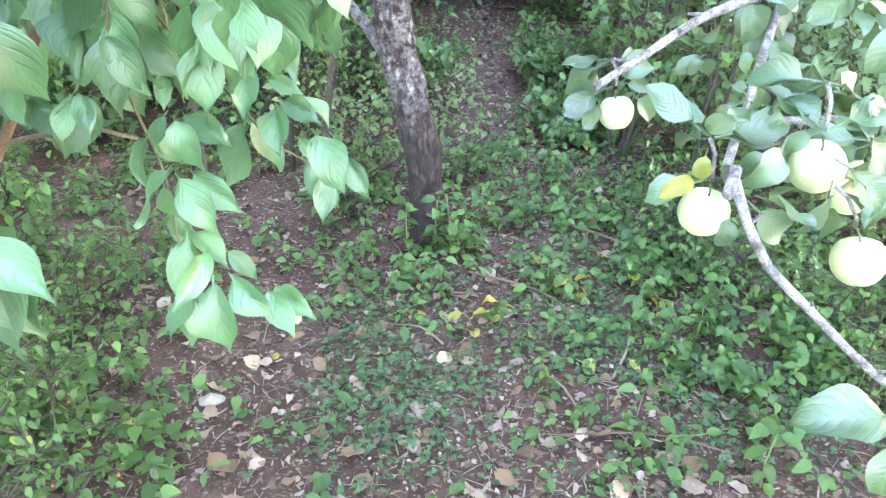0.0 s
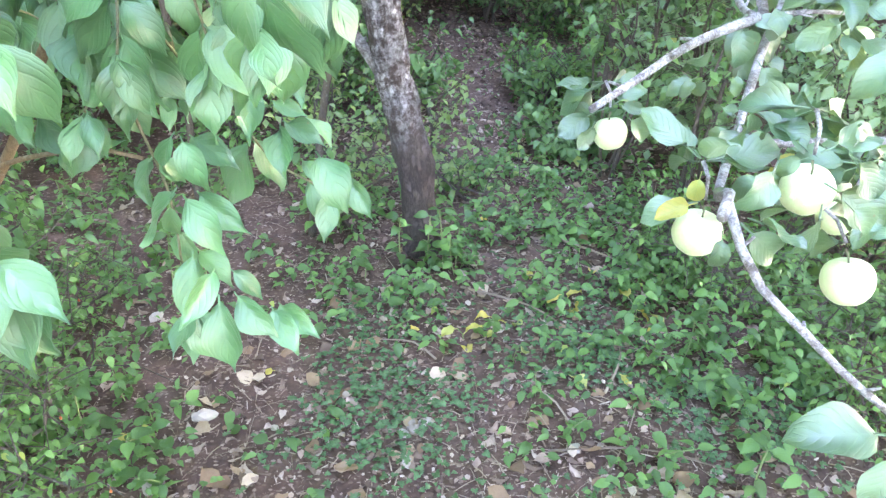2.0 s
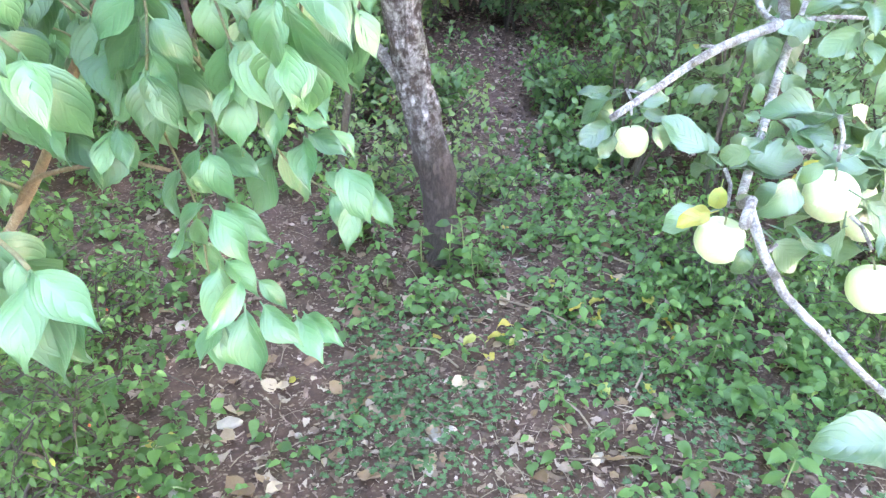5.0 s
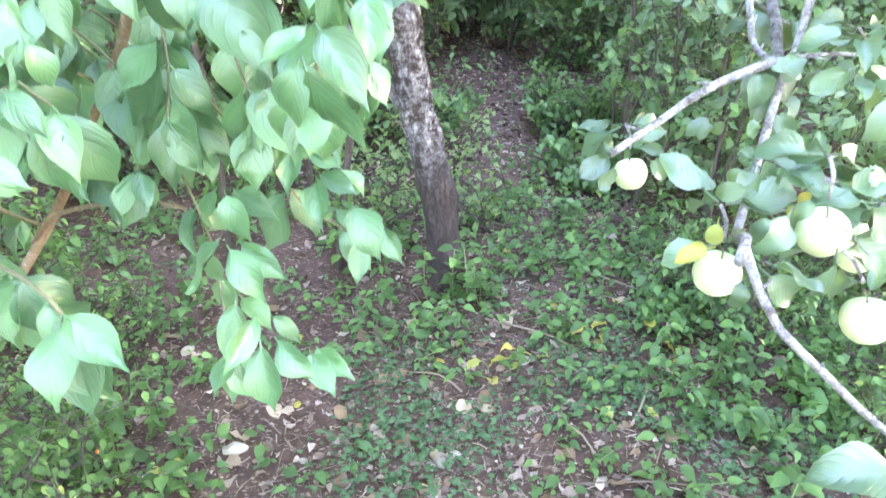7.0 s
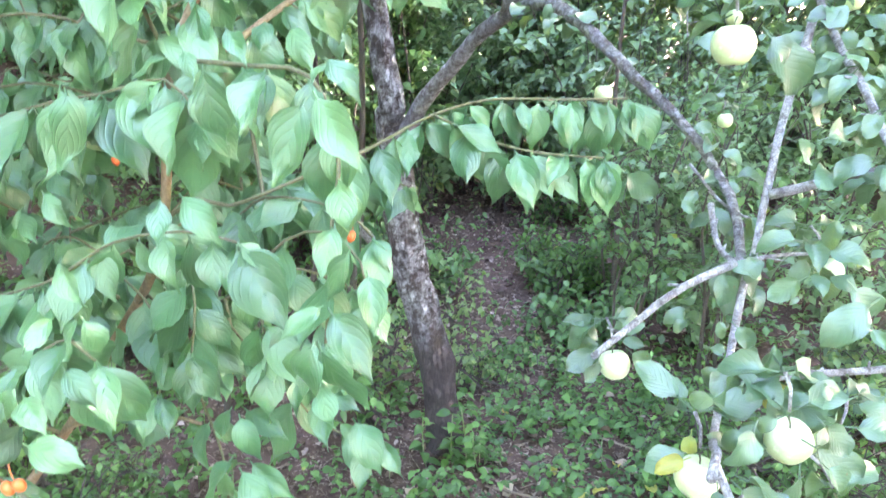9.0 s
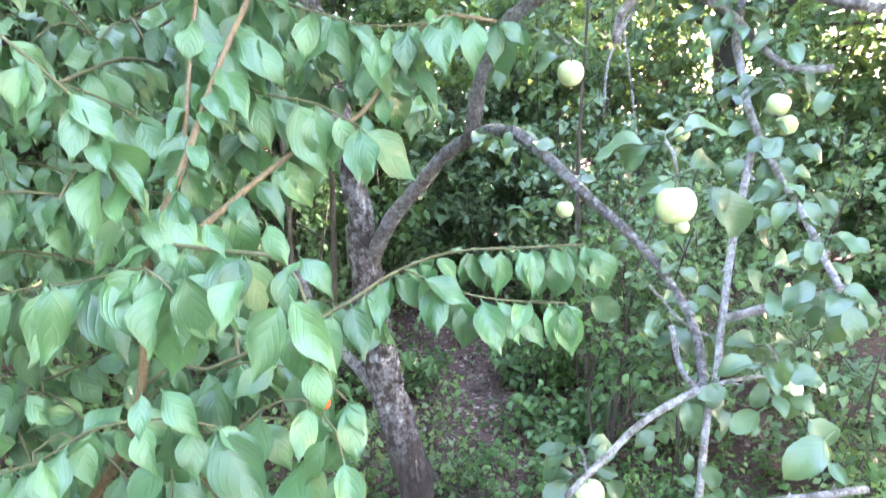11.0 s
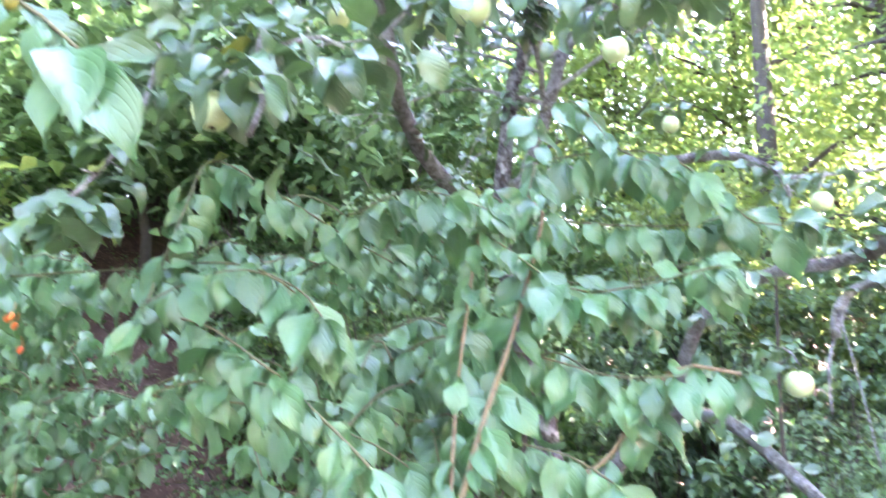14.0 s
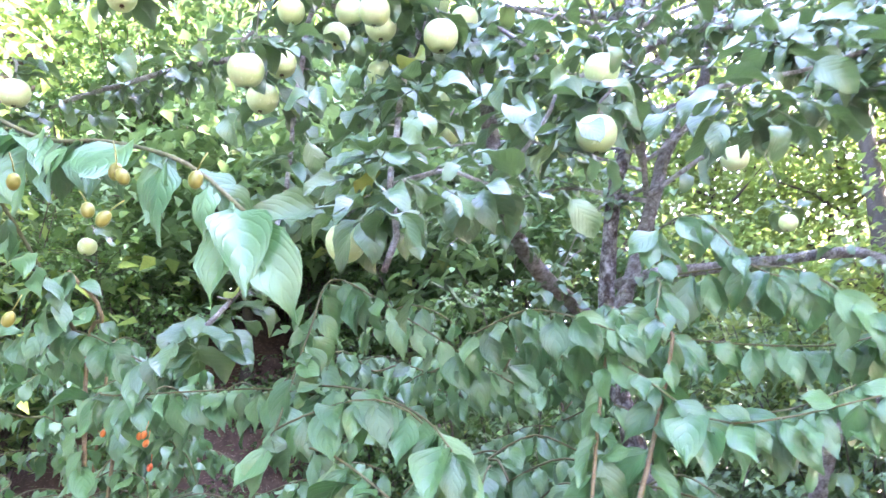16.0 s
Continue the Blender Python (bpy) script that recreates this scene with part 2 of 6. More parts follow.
def soil_material():
    m, t = material("soil")
    out = node(t, "ShaderNodeOutputMaterial")
    pos = node(t, "ShaderNodeTexCoord").outputs["Object"]
    wide, mid, fine = noise_of(t, pos, 1.3), noise_of(t, pos, 14.0, 6.0, 0.7), noise_of(t, pos, 120.0, 6.0, 0.7)
    chips = node(t, "ShaderNodeTexVoronoi", {"Vector": node(t, "ShaderNodeMapping", {"Vector": pos, "Scale": (1, 1.8, 1), "Rotation": (0, 0, 0.7)}).outputs[0], "Scale": 55.0})
    c = ramp(t, mid, [(0.25, (0.038, 0.022, 0.016)), (0.5, (0.105, 0.062, 0.046)), (0.75, (0.20, 0.130, 0.10))])
    c = mix(t, mathn(t, "MULTIPLY", wide, 0.5), c, (0.075, 0.052, 0.045))
    chip = mathn(t, "MULTIPLY", mathn(t, "GREATER_THAN", node(t, "ShaderNodeSeparateColor", {0: chips.outputs["Color"]}).outputs[0], 0.72), mathn(t, "LESS_THAN", chips.outputs["Distance"], 0.42))
    c = mix(t, mathn(t, "MULTIPLY", chip, 0.75), c, mix(t, node(t, "ShaderNodeSeparateColor", {0: chips.outputs["Color"]}).outputs[1], (0.17, 0.11, 0.08), (0.36, 0.28, 0.23)))
    c = mix(t, mathn(t, "MULTIPLY", fine, 0.5), c, (0.05, 0.035, 0.03))
    bump = node(t, "ShaderNodeBump", {"Strength": 0.8, "Distance": 0.015, "Height": mathn(t, "MULTIPLY_ADD", chip, 0.3, mathn(t, "MULTIPLY_ADD", fine, 0.5, mid))})
    b = node(t, "ShaderNodeBsdfPrincipled", {"Base Color": c, "Roughness": 0.95, "Normal": bump.outputs[0], "Specular IOR Level": 0.2})
    t.links.new(b.outputs[0], out.inputs[0])
    return m


soil = soil_material()


# ---- geometry helpers ----
def mesh_of(name, verts, faces, mat, uvs=None, smooth=True):
    me = bpy.data.meshes.new(name)
    me.from_pydata([tuple(v) for v in verts], [], faces)
    me.materials.append(mat)
    if smooth:
        me.polygons.foreach_set("use_smooth", [True] * len(me.polygons))
    if uvs is not None:
        layer = me.uv_layers.new(name="UVMap")
        idx = np.empty(len(me.loops), dtype=np.int32)
        me.loops.foreach_get("vertex_index", idx)
        layer.data.foreach_set("uv", np.asarray(uvs, dtype=np.float32)[idx].ravel())
    me.update()
    return me


def part(name, me, parent, label="", m=None):
    ob = new(name, me)
    ob.parent = parent
    if m is not None:
        ob.matrix_basis = parent.matrix_basis.inverted() @ m if parent.parent is None else m
    if label:
        ob["label"] = label
    return ob


def thing(name, place, label, category, group="", kind=""):
    ob = new(name)
    ob.empty_display_size = 0.05
    ob.matrix_basis = Matrix.Translation(place)
    return tagged(ob, label, category, group, kind)


def spline(points, step):
    """Points along a smooth curve through the given ones."""
    p = [np.array(q, dtype=float) for q in points]
    p = [2 * p[0] - p[1]] + p + [2 * p[-1] - p[-2]]
    res = []
    for i in range(1, len(p) - 2):
        n = max(1, int(np.linalg.norm(p[i + 1] - p[i]) / step))
        for k in range(n):
            u = k / n
            res.append(0.5 * ((2 * p[i]) + (p[i + 1] - p[i - 1]) * u + (2 * p[i - 1] - 5 * p[i] + 4 * p[i + 1] - p[i + 2]) * u * u + (3 * p[i] - p[i - 1] - 3 * p[i + 1] + p[i + 2]) * u ** 3))
    res.append(p[-2])
    return res


def tube(path, radii, sides, rough=0.0, rng=None):
    """Vertices and faces of a tapered tube with closed ends."""
    verts, faces = [], []
    side = np.array((1.0, 0.0, 0.0))
    for i, q in enumerate(path):
        d = path[min(i + 1, len(path) - 1)] - path[max(i - 1, 0)]
        d = d / (np.linalg.norm(d) + 1e-9)
        side = side - d * side.dot(d)
        if np.linalg.norm(side) < 1e-3:
            side = np.cross(d, (0.3, 0.8, 0.1))
        side = side / np.linalg.norm(side)
        other = np.cross(d, side)
        for k in range(sides):
            a = 2 * math.pi * k / sides
            r = radii[i]
            if rough and rng:
                r *= 1 + rng.uniform(-rough, rough)
            verts.append(q + r * (math.cos(a) * side + math.sin(a) * other))
    for i in range(len(path) - 1):
        for k in range(sides):
            a, b = i * sides + k, i * sides + (k + 1) % sides
            faces.append((a, b, b + sides, a + sides))
    faces.append(tuple(range(sides))[::-1])
    faces.append(tuple((len(path) - 1) * sides + k for k in range(sides)))
    return verts, faces


def joined_tubes(items):
    verts, faces = [], []
    for v, f in items:
        o = len(verts)
        verts += list(v)
        faces += [tuple(i + o for i in q) for q in f]
    return verts, faces


def blade(length, width, rng, ny=7, half=2, belly=0.75, point=1.0, fold=0.25, droop=0.5, wavy=0.06, stalk=0.1, teeth=0.0, drip=0.0, broad=0.0):
    """A leaf lying along +y with its upper face to +z: vertices, faces and u, v."""
    verts, faces, uvs = [], [], []
    cols = 2 * half + 1
    ph, ph2 = rng.uniform(0, 6), rng.uniform(0, 6)
    twist = rng.uniform(-0.45, 0.45)
    y, z, ang = 0.0, 0.0, rng.uniform(0.0, 0.15)
    for i in range(ny + 1):
        v = i / ny
        w = (v ** belly) * ((1 - v) ** point)
        peak = belly / (belly + point)
        w /= (peak ** belly) * ((1 - peak) ** point)
        if broad:  # egg-shaped to oval, widest at that share of the length, drawn out into a drip tip
            q = (v - broad) / (1 - broad)
            w = math.sin(math.pi / 2 * (v / broad) ** 0.8) if q < 0 else (1 - q ** 1.8) ** 1.1
            w *= 1 - drip * max(0.0, min(1.0, (v - 0.68) / 0.17))
        w = max(0.012, w) * width * 0.5
        yy = y + stalk * length
        for j in range(cols):
            u = j / half - 1
            x = u * w * (1 + teeth * rng.uniform(-1, 1))
            h = fold * abs(x) + wavy * length * abs(u) ** 2 * (math.sin(v * 7 + (ph if u < 0 else ph2)) * 0.5 + 0.08 * math.sin(v * 19 + (ph2 if u < 0 else ph))) + twist * x * v
            verts.append((x, yy - h * math.sin(ang) * -0.2, z + h))
            uvs.append((0.5 + 0.5 * u, v))
        y += length / ny * math.cos(ang)
        z -= length / ny * math.sin(ang)
        ang += droop / ny * rng.uniform(0.6, 1.4)
    for i in range(ny):
        for j in range(cols - 1):
            a = i * cols + j
            faces.append((a, a + 1, a + cols + 1, a + cols))
    if stalk:
        o = len(verts)
        s = 0.0012
        verts += [(-s, 0, 0.0), (s, 0, 0.0), (s, stalk * length + 0.004, 0.001), (-s, stalk * length + 0.004, 0.001), (0, 0, -0.002), (0, stalk * length + 0.004, -0.002)]
        uvs += [(0.5, 0.02)] * 6
        faces += [(o, o + 1, o + 2, o + 3), (o + 1, o + 4, o + 5, o + 2), (o + 4, o, o + 3, o + 5)]
    return verts, faces, uvs


def aim(place, tip, face, scale=1.0):
    """Pose with +y along tip and +z as near to face as it can be."""
    y = Vector(tip).normalized()
    x = y.cross(Vector(face))
    if x.length < 1e-4:
        x = y.cross(Vector((0.31, 0.2, 0.9)))
    x.normalize()
    z = x.cross(y)
    r = Matrix((x, y, z)).transposed().to_4x4()
    return Matrix.Translation(place) @ r @ Matrix.Scale(scale, 4)


def joined_leaves(name, shapes, poses, mat, rng):
    """One mesh of many leaves: shapes are (verts, faces, uvs) of one layout, taken by chance; poses are
    matrices, or rows of place, tip, face and size."""
    if isinstance(poses[0], Matrix):
        mm = np.array([np.array(m) for m in poses])
        turn, place = mm[:, :3, :3], mm[:, :3, 3]
    else:
        a = np.array(poses, dtype=float)
        place, y, f = a[:, 0:3], a[:, 3:6], a[:, 6:9]
        y = y / np.linalg.norm(y, axis=1, keepdims=True)
        x = np.cross(y, f)
        x = x / (np.linalg.norm(x, axis=1, keepdims=True) + 1e-9)
        turn = np.stack((x, y, np.cross(x, y)), axis=2) * a[:, 9][:, None, None]
    n = len(place)
    pick = np.array([rng.randrange(len(shapes)) for _ in range(n)])
    verts = np.array([s[0] for s in shapes])[pick]
    uvs = np.array([s[2] for s in shapes])[pick]
    faces = np.array(shapes[0][1])
    verts = np.einsum("nij,nvj->nvi", turn, verts) + place[:, None, :]
    index = (faces[None] + (np.arange(n) * verts.shape[1])[:, None, None]).reshape(-1)
    corners = faces.shape[1]
    me = bpy.data.meshes.new(name)
    me.vertices.add(n * verts.shape[1])
    me.vertices.foreach_set("co", verts.astype(np.float32).ravel())
    me.loops.add(len(index))
    me.loops.foreach_set("vertex_index", index.astype(np.int32))
    me.polygons.add(len(index) // corners)
    me.polygons.foreach_set("loop_start", np.arange(0, len(index), corners, dtype=np.int32))
    me.polygons.foreach_set("use_smooth", np.ones(len(index) // corners, dtype=bool))
    me.uv_layers.new(name="UVMap").data.foreach_set("uv", uvs.reshape(-1, 2)[index].astype(np.float32).ravel())
    me.materials.append(mat)
    me.update(calc_edges=True)
    return me


# ---- ground ----
def ground_height(x, y):
    h = 0.03 * noise.noise((x * 0.9, y * 0.9, 3.1)) + 0.012 * noise.noise((x * 4, y * 4, 1.7)) + 0.006 * noise.noise((x * 13, y * 13, 5.0))
    far = math.hypot(x, y - 2)
    h *= 1 if far < 8 else 8 / far
    up, along = 0.85 * y - 0.53 * x, 0.85 * x + 0.53 * y  # a wooded slope at the back
    u = max(0.0, min(1.0, (up - 4.0) / 3.5))
    h += 3.6 * u * u * (3 - 2 * u) * math.exp(-((along + 0.6) / 2.4) ** 2)
    return h + 0.10 * max(0.0, min(1.0, (y - 4) / 5)) * max(0.0, 1 - abs(x) / 30)


def axis(near0, near1, step, far):
    a = list(np.arange(near0, near1, step))
    s = step
    lo, hi = [near0], [a[-1]]
    while hi[-1] < far:
        s *= 1.25
        hi.append(hi[-1] + s)
        lo.append(lo[-1] - s)
    return lo[:0:-1] + a + hi[1:]


gx, gy = axis(-2.6, 2.6, 0.045, 400), axis(-0.2, 5.0, 0.045, 400)
gv = [(x, y, ground_height(x, y)) for y in gy for x in gx]
gf = [(j * len(gx) + i, j * len(gx) + i + 1, (j + 1) * len(gx) + i + 1, (j + 1) * len(gx) + i) for j in range(len(gy) - 1) for i in range(len(gx) - 1)]
ground = tagged(new("ground", mesh_of("ground", gv, gf, soil)), "bare brown soil strewn with litter under the trees", "ground", kind="structure")

# ---- leaf shapes ----
rng = random.Random(11)
CHERRY = [blade(0.081, rng.uniform(0.034, 0.044), rng, 13, 3, 0.72, 1.22, rng.uniform(-0.35, 0.75), rng.uniform(0.0, 1.3), 0.15, 0.09, 0.02, 0.45, rng.uniform(0.38, 0.46)) for _ in range(16)]
CHERRY_COARSE = [blade(0.081, rng.uniform(0.037, 0.047), rng, 8, 2, 0.72, 1.22, rng.uniform(-0.35, 0.75), rng.uniform(0.0, 1.3), 0.15, 0.09, 0.0, 0.45, rng.uniform(0.38, 0.46)) for _ in range(16)]
APPLE_COARSE = [blade(0.064, rng.uniform(0.034, 0.042), rng, 6, 2, 0.55, 0.62, rng.uniform(0.1, 0.9), rng.uniform(0.1, 1.5), 0.2, 0.28, 0.03) for _ in range(9)]
APPLE = [blade(0.064, rng.uniform(0.034, 0.042), rng, 9, 2, 0.55, 0.62, rng.uniform(0.1, 0.9), rng.uniform(0.1, 1.5), 0.2, 0.28, 0.03) for _ in range(9)]
HERB = [blade(0.045, rng.uniform(0.020, 0.029), rng, 6, 1, 0.68, rng.uniform(1.0, 1.35), rng.uniform(0.1, 0.4), rng.uniform(0.3, 1.0), 0.05, 0.12) for _ in range(6)]
WOOD = [blade(0.075, 0.050, rng, 2, 1, 0.75, 0.9, rng.uniform(0.1, 0.5), rng.uniform(0.3, 1.0), 0.0, 0.0) for _ in range(6)]
CROWN = []
for k in range(6):
    w, h, b = rng.uniform(0.034, 0.05), rng.uniform(-0.02, 0.02), rng.uniform(0.035, 0.06)
    CROWN.append(([(0, 0, 0), (w, b, 0.015 + h), (0, 0.125, -0.02), (-w, b, 0.015 - h)], [(0, 1, 2), (0, 2, 3)], [(0.5, 0), (1, 0.5), (0.5, 1), (0, 0.5)]))
CHERRY_MESHES = [mesh_of("leaf", v, f, cherry_leaf, u) for v, f, u in CHERRY]
APPLE_MESHES = [mesh_of("leaf", v, f, apple_leaf, u) for v, f, u in APPLE]
HERB_MESHES = [mesh_of("leaf", v, f, herb_leaf, u) for v, f, u in HERB]
YELLOW_MESHES = [mesh_of("leaf", v, f, yellow_leaf, u) for v, f, u in [blade(0.062, rng.uniform(0.040, 0.050), rng, 7, 2, 0.5, 0.7, 0.4, rng.uniform(0.3, 1.3), 0.2, 0.2, 0.05) for _ in range(5)]]
APPLE_YELLOW = [mesh_of("leaf", v, f, yellow_leaf, u) for v, f, u in APPLE[:3]]

# ---- the apple tree ----
tree = thing("apple_tree", (-0.05, 2.6, 0), "old leaning apple tree with lichened branches and pale green apples", "tree")
tree_leaves, tree_count = [], 0
TREE_LEAF_LIMIT = 190


def tree_leaf(m):
    global tree_count
    near = m.translation.y < 1.45
    if near and tree_count < TREE_LEAF_LIMIT:
        tree_count += 1
        if rng.random() < 0.012:
            part("leaf", APPLE_YELLOW[rng.randrange(3)], tree, "yellowed leaf", m)
        else:
            part("leaf", APPLE_MESHES[rng.randrange(len(APPLE_MESHES))], tree, "", m)
    else:
        tree_leaves.append(m)


def rosette(place, count, spread=0.9, lift=0.0):
    """Leaves round a short spur, drooping outwards."""
    a0 = rng.uniform(0, 6.28)
    for k in range(count):
        a = a0 + k * 2.4 + rng.uniform(-0.4, 0.4)
        tip = Vector((math.cos(a) * spread, math.sin(a) * spread, rng.uniform(-1.0, 0.2) + lift))
        if lift and tip.y < -0.2:
            tip.y *= -0.6
        face = Vector((0.25 * math.cos(a) + rng.uniform(-0.3, 0.3), 0.25 * math.sin(a) - 0.5 + rng.uniform(-0.3, 0.3), 1.0))
        tree_leaf(aim(Vector(place) + tip * 0.006, tip, face, rng.uniform(0.75, 1.2)))


def limb(name, r0, r1, leafy, points):
    path = spline(points, 0.06 if r0 > 0.02 else 0.03)
    n = len(path)
    wob = 0.10 if r0 > 0.02 else 0.06
    for i in range(1, n - 1):
        s = 0.35 * (r0 if r0 < 0.03 else 0.02)
        path[i] = path[i] + np.array([noise.noise(Vector(path[i]) * 9 + Vector((k * 7, 0, 0))) for k in range(3)]) * s
    radii = [r0 + (r1 - r0) * (i / (n - 1)) ** 0.7 for i in range(n)]
    if name == "trunk":
        for i in range(n):
            z = path[i][2]
            radii[i] = (0.070 + 0.028 * math.exp(-max(0, z + 0.06) / 0.14) + 0.008 * math.exp(-((z - 0.42) / 0.1) ** 2)) if z < 1.2 else 0.070 + (0.026 - 0.070) * min(1, ((z - 1.2) / 1.9)) ** 0.45
            if z >= 1.2:
                radii[i] = min(radii[i], 0.062)
    sides = 20 if r0 > 0.04 else 12 if r0 > 0.012 else 8
    v, f = tube(path, radii, sides, wob, rng)
    mat = trunk_bark if name == "trunk" else limb_bark if name in ("limb", "stem") else branch_bark
    part(name, mesh_of(name, v, f, mat), tree, "", Matrix.Identity(4))
    if name != "trunk" and r0 < 0.03:
        for _ in range(int(2 + n * 0.15)):  # short fruiting spurs
            i = rng.randrange(1, n - 1)
            d = Vector([rng.gauss(0, 1) for _ in range(3)]).normalized() * rng.uniform(0.012, 0.035)
            q = path[i]
            w, g = tube([q, q + np.array(d) * 0.6, q + np.array(d)], [radii[i] * 0.45, radii[i] * 0.4, radii[i] * 0.3], 5)
            part("spur", mesh_of("spur", w, g, mat), tree, "", Matrix.Identity(4))
    if leafy:
        length = sum(float(np.linalg.norm(path[i + 1] - path[i])) for i in range(n - 1))
        for _ in range(int(leafy * length / 0.11)):
            i = rng.randrange(int(n * 0.15), n)
            off = Vector((rng.gauss(0, 1), rng.gauss(0, 1), rng.gauss(0, 0.8) - 0.2)).normalized() * rng.uniform(0.02, 0.07)
            rosette(Vector(path[i]) + off, rng.randint(2, 5))


def apple_mesh(seed):
    r = random.Random(seed)
    verts, faces = [], []
    rings, sides = 13, 22
    lobes, ph = r.uniform(0.01, 0.03), r.uniform(0, 6)
    for i in range(rings + 1):
        a = math.pi * i / rings
        rad = 0.0285 * max(0.0, math.sin(a)) ** 0.92 * (1 + 0.05 * math.cos(a))
        z = 0.0280 * math.cos(a) - 0.0075 * math.exp(-(a / 0.33) ** 2) + 0.005 * math.exp(-((math.pi - a) / 0.26) ** 2)
        for k in range(sides):
            b = 2 * math.pi * k / sides
            q = rad * (1 + lobes * math.cos(5 * b + ph) * (0.4 + 0.6 * i / rings)) + 1e-5
            verts.append((q * math.cos(b), q * math.sin(b) * 0.98, z))
    for i in range(rings):
        for k in range(sides):
            faces.append((i * sides + k, i * sides + (k + 1) % sides, (i + 1) * sides + (k + 1) % sides, (i + 1) * sides + k)[::-1])
    return mesh_of("apple", verts, faces, apple_skin)


APPLES = [apple_mesh(s) for s in (1, 2, 3)]
sv, sf = tube([np.array((0, 0, 0.017)), np.array((0.001, 0.0, 0.028)), np.array((0.004, 0.001, 0.036))], [0.0012, 0.0011, 0.0016], 6)
STALK = mesh_of("stalk", sv, sf, twig_bark)
cv, cf, _ = [], [], None
for k in range(5):
    a = 2 * math.pi * k / 5
    o = len(cv)
    ca, sa = math.cos(a), math.sin(a)
    cv += [(0.0012 * -sa, 0.0012 * ca, -0.0220), (0.0012 * sa, -0.0012 * ca, -0.0220), (0.006 * ca, 0.006 * sa, -0.0310), (0.003 * ca, 0.003 * sa, -0.0250)]
    cf += [(o, o + 1, o + 2), (o, o + 2, o + 3), (o + 1, o + 3, o + 2), (o, o + 3, o + 1)]
kv, kf = tube([np.array((0, 0, -0.0210)), np.array((0, 0, -0.0250))], [0.0045, 0.0038], 10)
kf = kf + [tuple(i + len(kv) for i in q) for q in cf]
CALYX = mesh_of("calyx", list(kv) + cv, kf, calyx_brown, smooth=False)


def apple(x, y, z):
    s = rng.uniform(0.92, 1.06)
    tilt = pose(x, y, z, rng.uniform(-22, 14), rng.uniform(-20, 20), rng.uniform(0, 360)) @ Matrix.Scale(s, 4)
    fruit = part("apple", APPLES[rng.randrange(3)], tree, "", tilt)
    part("stalk", STALK, fruit)
    part("calyx", CALYX, fruit)
    top = tilt @ Vector((0.004, 0.001, 0.043))
    # the spur that bears it
    near = top + Vector((rng.uniform(-0.03, 0.03), rng.uniform(0.0, 0.04), rng.uniform(0.02, 0.05)))
    w, g = tube([np.array(top), np.array((top + near) / 2 + Vector((0.004, 0, 0.004))), np.array(near)], [0.0022, 0.0026, 0.003], 6)
    part("spur", mesh_of("spur", w, g, branch_bark), tree, "", Matrix.Identity(4))
    rosette(near, rng.randint(5, 7), 1.0, 0.25)
    rosette(top, 2, 1.0, 0.4)


# ---- the cornelian cherry shrubs ----
shrub = thing("cornelian_cherry_shrub", (-1.5, 1.02, 0), "cornelian cherry shrub with drooping ribbed green leaves", "shrub")
shrub_leaves, shrub_count, stems = [], 0, []
SHRUB_LEAF_LIMIT = 225


def shrub_leaf(m):
    global shrub_count
    if shrub_count < SHRUB_LEAF_LIMIT:
        shrub_count += 1
        part("leaf", CHERRY_MESHES[rng.randrange(len(CHERRY_MESHES))], shrub, "", m)
    else:
        shrub_leaves.append(m)


def leaf_pair(place, along, turn, size):
    """Two opposite leaves that hang from a node, upper faces to the open side."""
    d = Vector(along).normalized()
    side = d.cross(Vector((0, 0, 1)))
    if side.length < 0.1:
        side = Vector((1, 0, 0))
    side = Matrix.Rotation(turn, 3, d) @ side.normalized()
    for sgn in (1, -1):
        out = side * sgn
        tip = out * rng.uniform(0.15, 0.6) + d * rng.uniform(0.05, 0.35) + Vector((0, -0.25, -1)) * rng.uniform(0.5, 1.35)
        face = out * 0.35 + Vector((rng.uniform(-0.35, 0.35), -0.75 + rng.uniform(-0.4, 0.4), 0.6))
        if rng.random() < 0.06:
            continue
        tip += Vector((rng.gauss(0, 0.33), rng.gauss(0, 0.33), rng.gauss(0, 0.2)))
        shrub_leaf(aim(place, tip, face, size * rng.uniform(0.6, 1.15)))


def shoot(name, r0, r1, leafy, points):
    pts = [Vector(p) for p in points]
    if name == "twig" and stems:
        q = min(stems, key=lambda s: (s - pts[0]).length + max(0, s.z - pts[0].z) * 2)
        if 0.03 < (q - pts[0]).length < 0.6:
            pts = [q, (q + pts[0]) / 2 + Vector((0, 0, 0.02))] + pts
    path = spline(pts, 0.025)
    n = len(path)
    v, f = tube(path, [r0 + (r1 - r0) * i / (n - 1) for i in range(n)], 8, 0.05, rng)
    part(name, mesh_of(name, v, f, shoot_bark if r0 > 0.0035 else twig_bark), shrub, "", Matrix.Identity(4))
    stems.extend(Vector(p) for p in path)
    if leafy:
        gap, walk_on, turn = 0.095 / leafy, 0.0, rng.uniform(0, 3)
        for i in range(1, n):
            walk_on += float(np.linalg.norm(path[i] - path[i - 1]))
            if walk_on > gap:
                walk_on = 0.0
                turn += 1.57 + rng.uniform(-0.4, 0.4)
                leaf_pair(Vector(path[i]), path[i] - path[i - 1], turn, rng.uniform(0.85, 1.18))
        end = Vector(path[-1])
        leaf_pair(end, path[-1] - path[-2], turn + 1.57, 1.0)
        leaf_pair(end, path[-1] - path[-2], turn, 0.75)


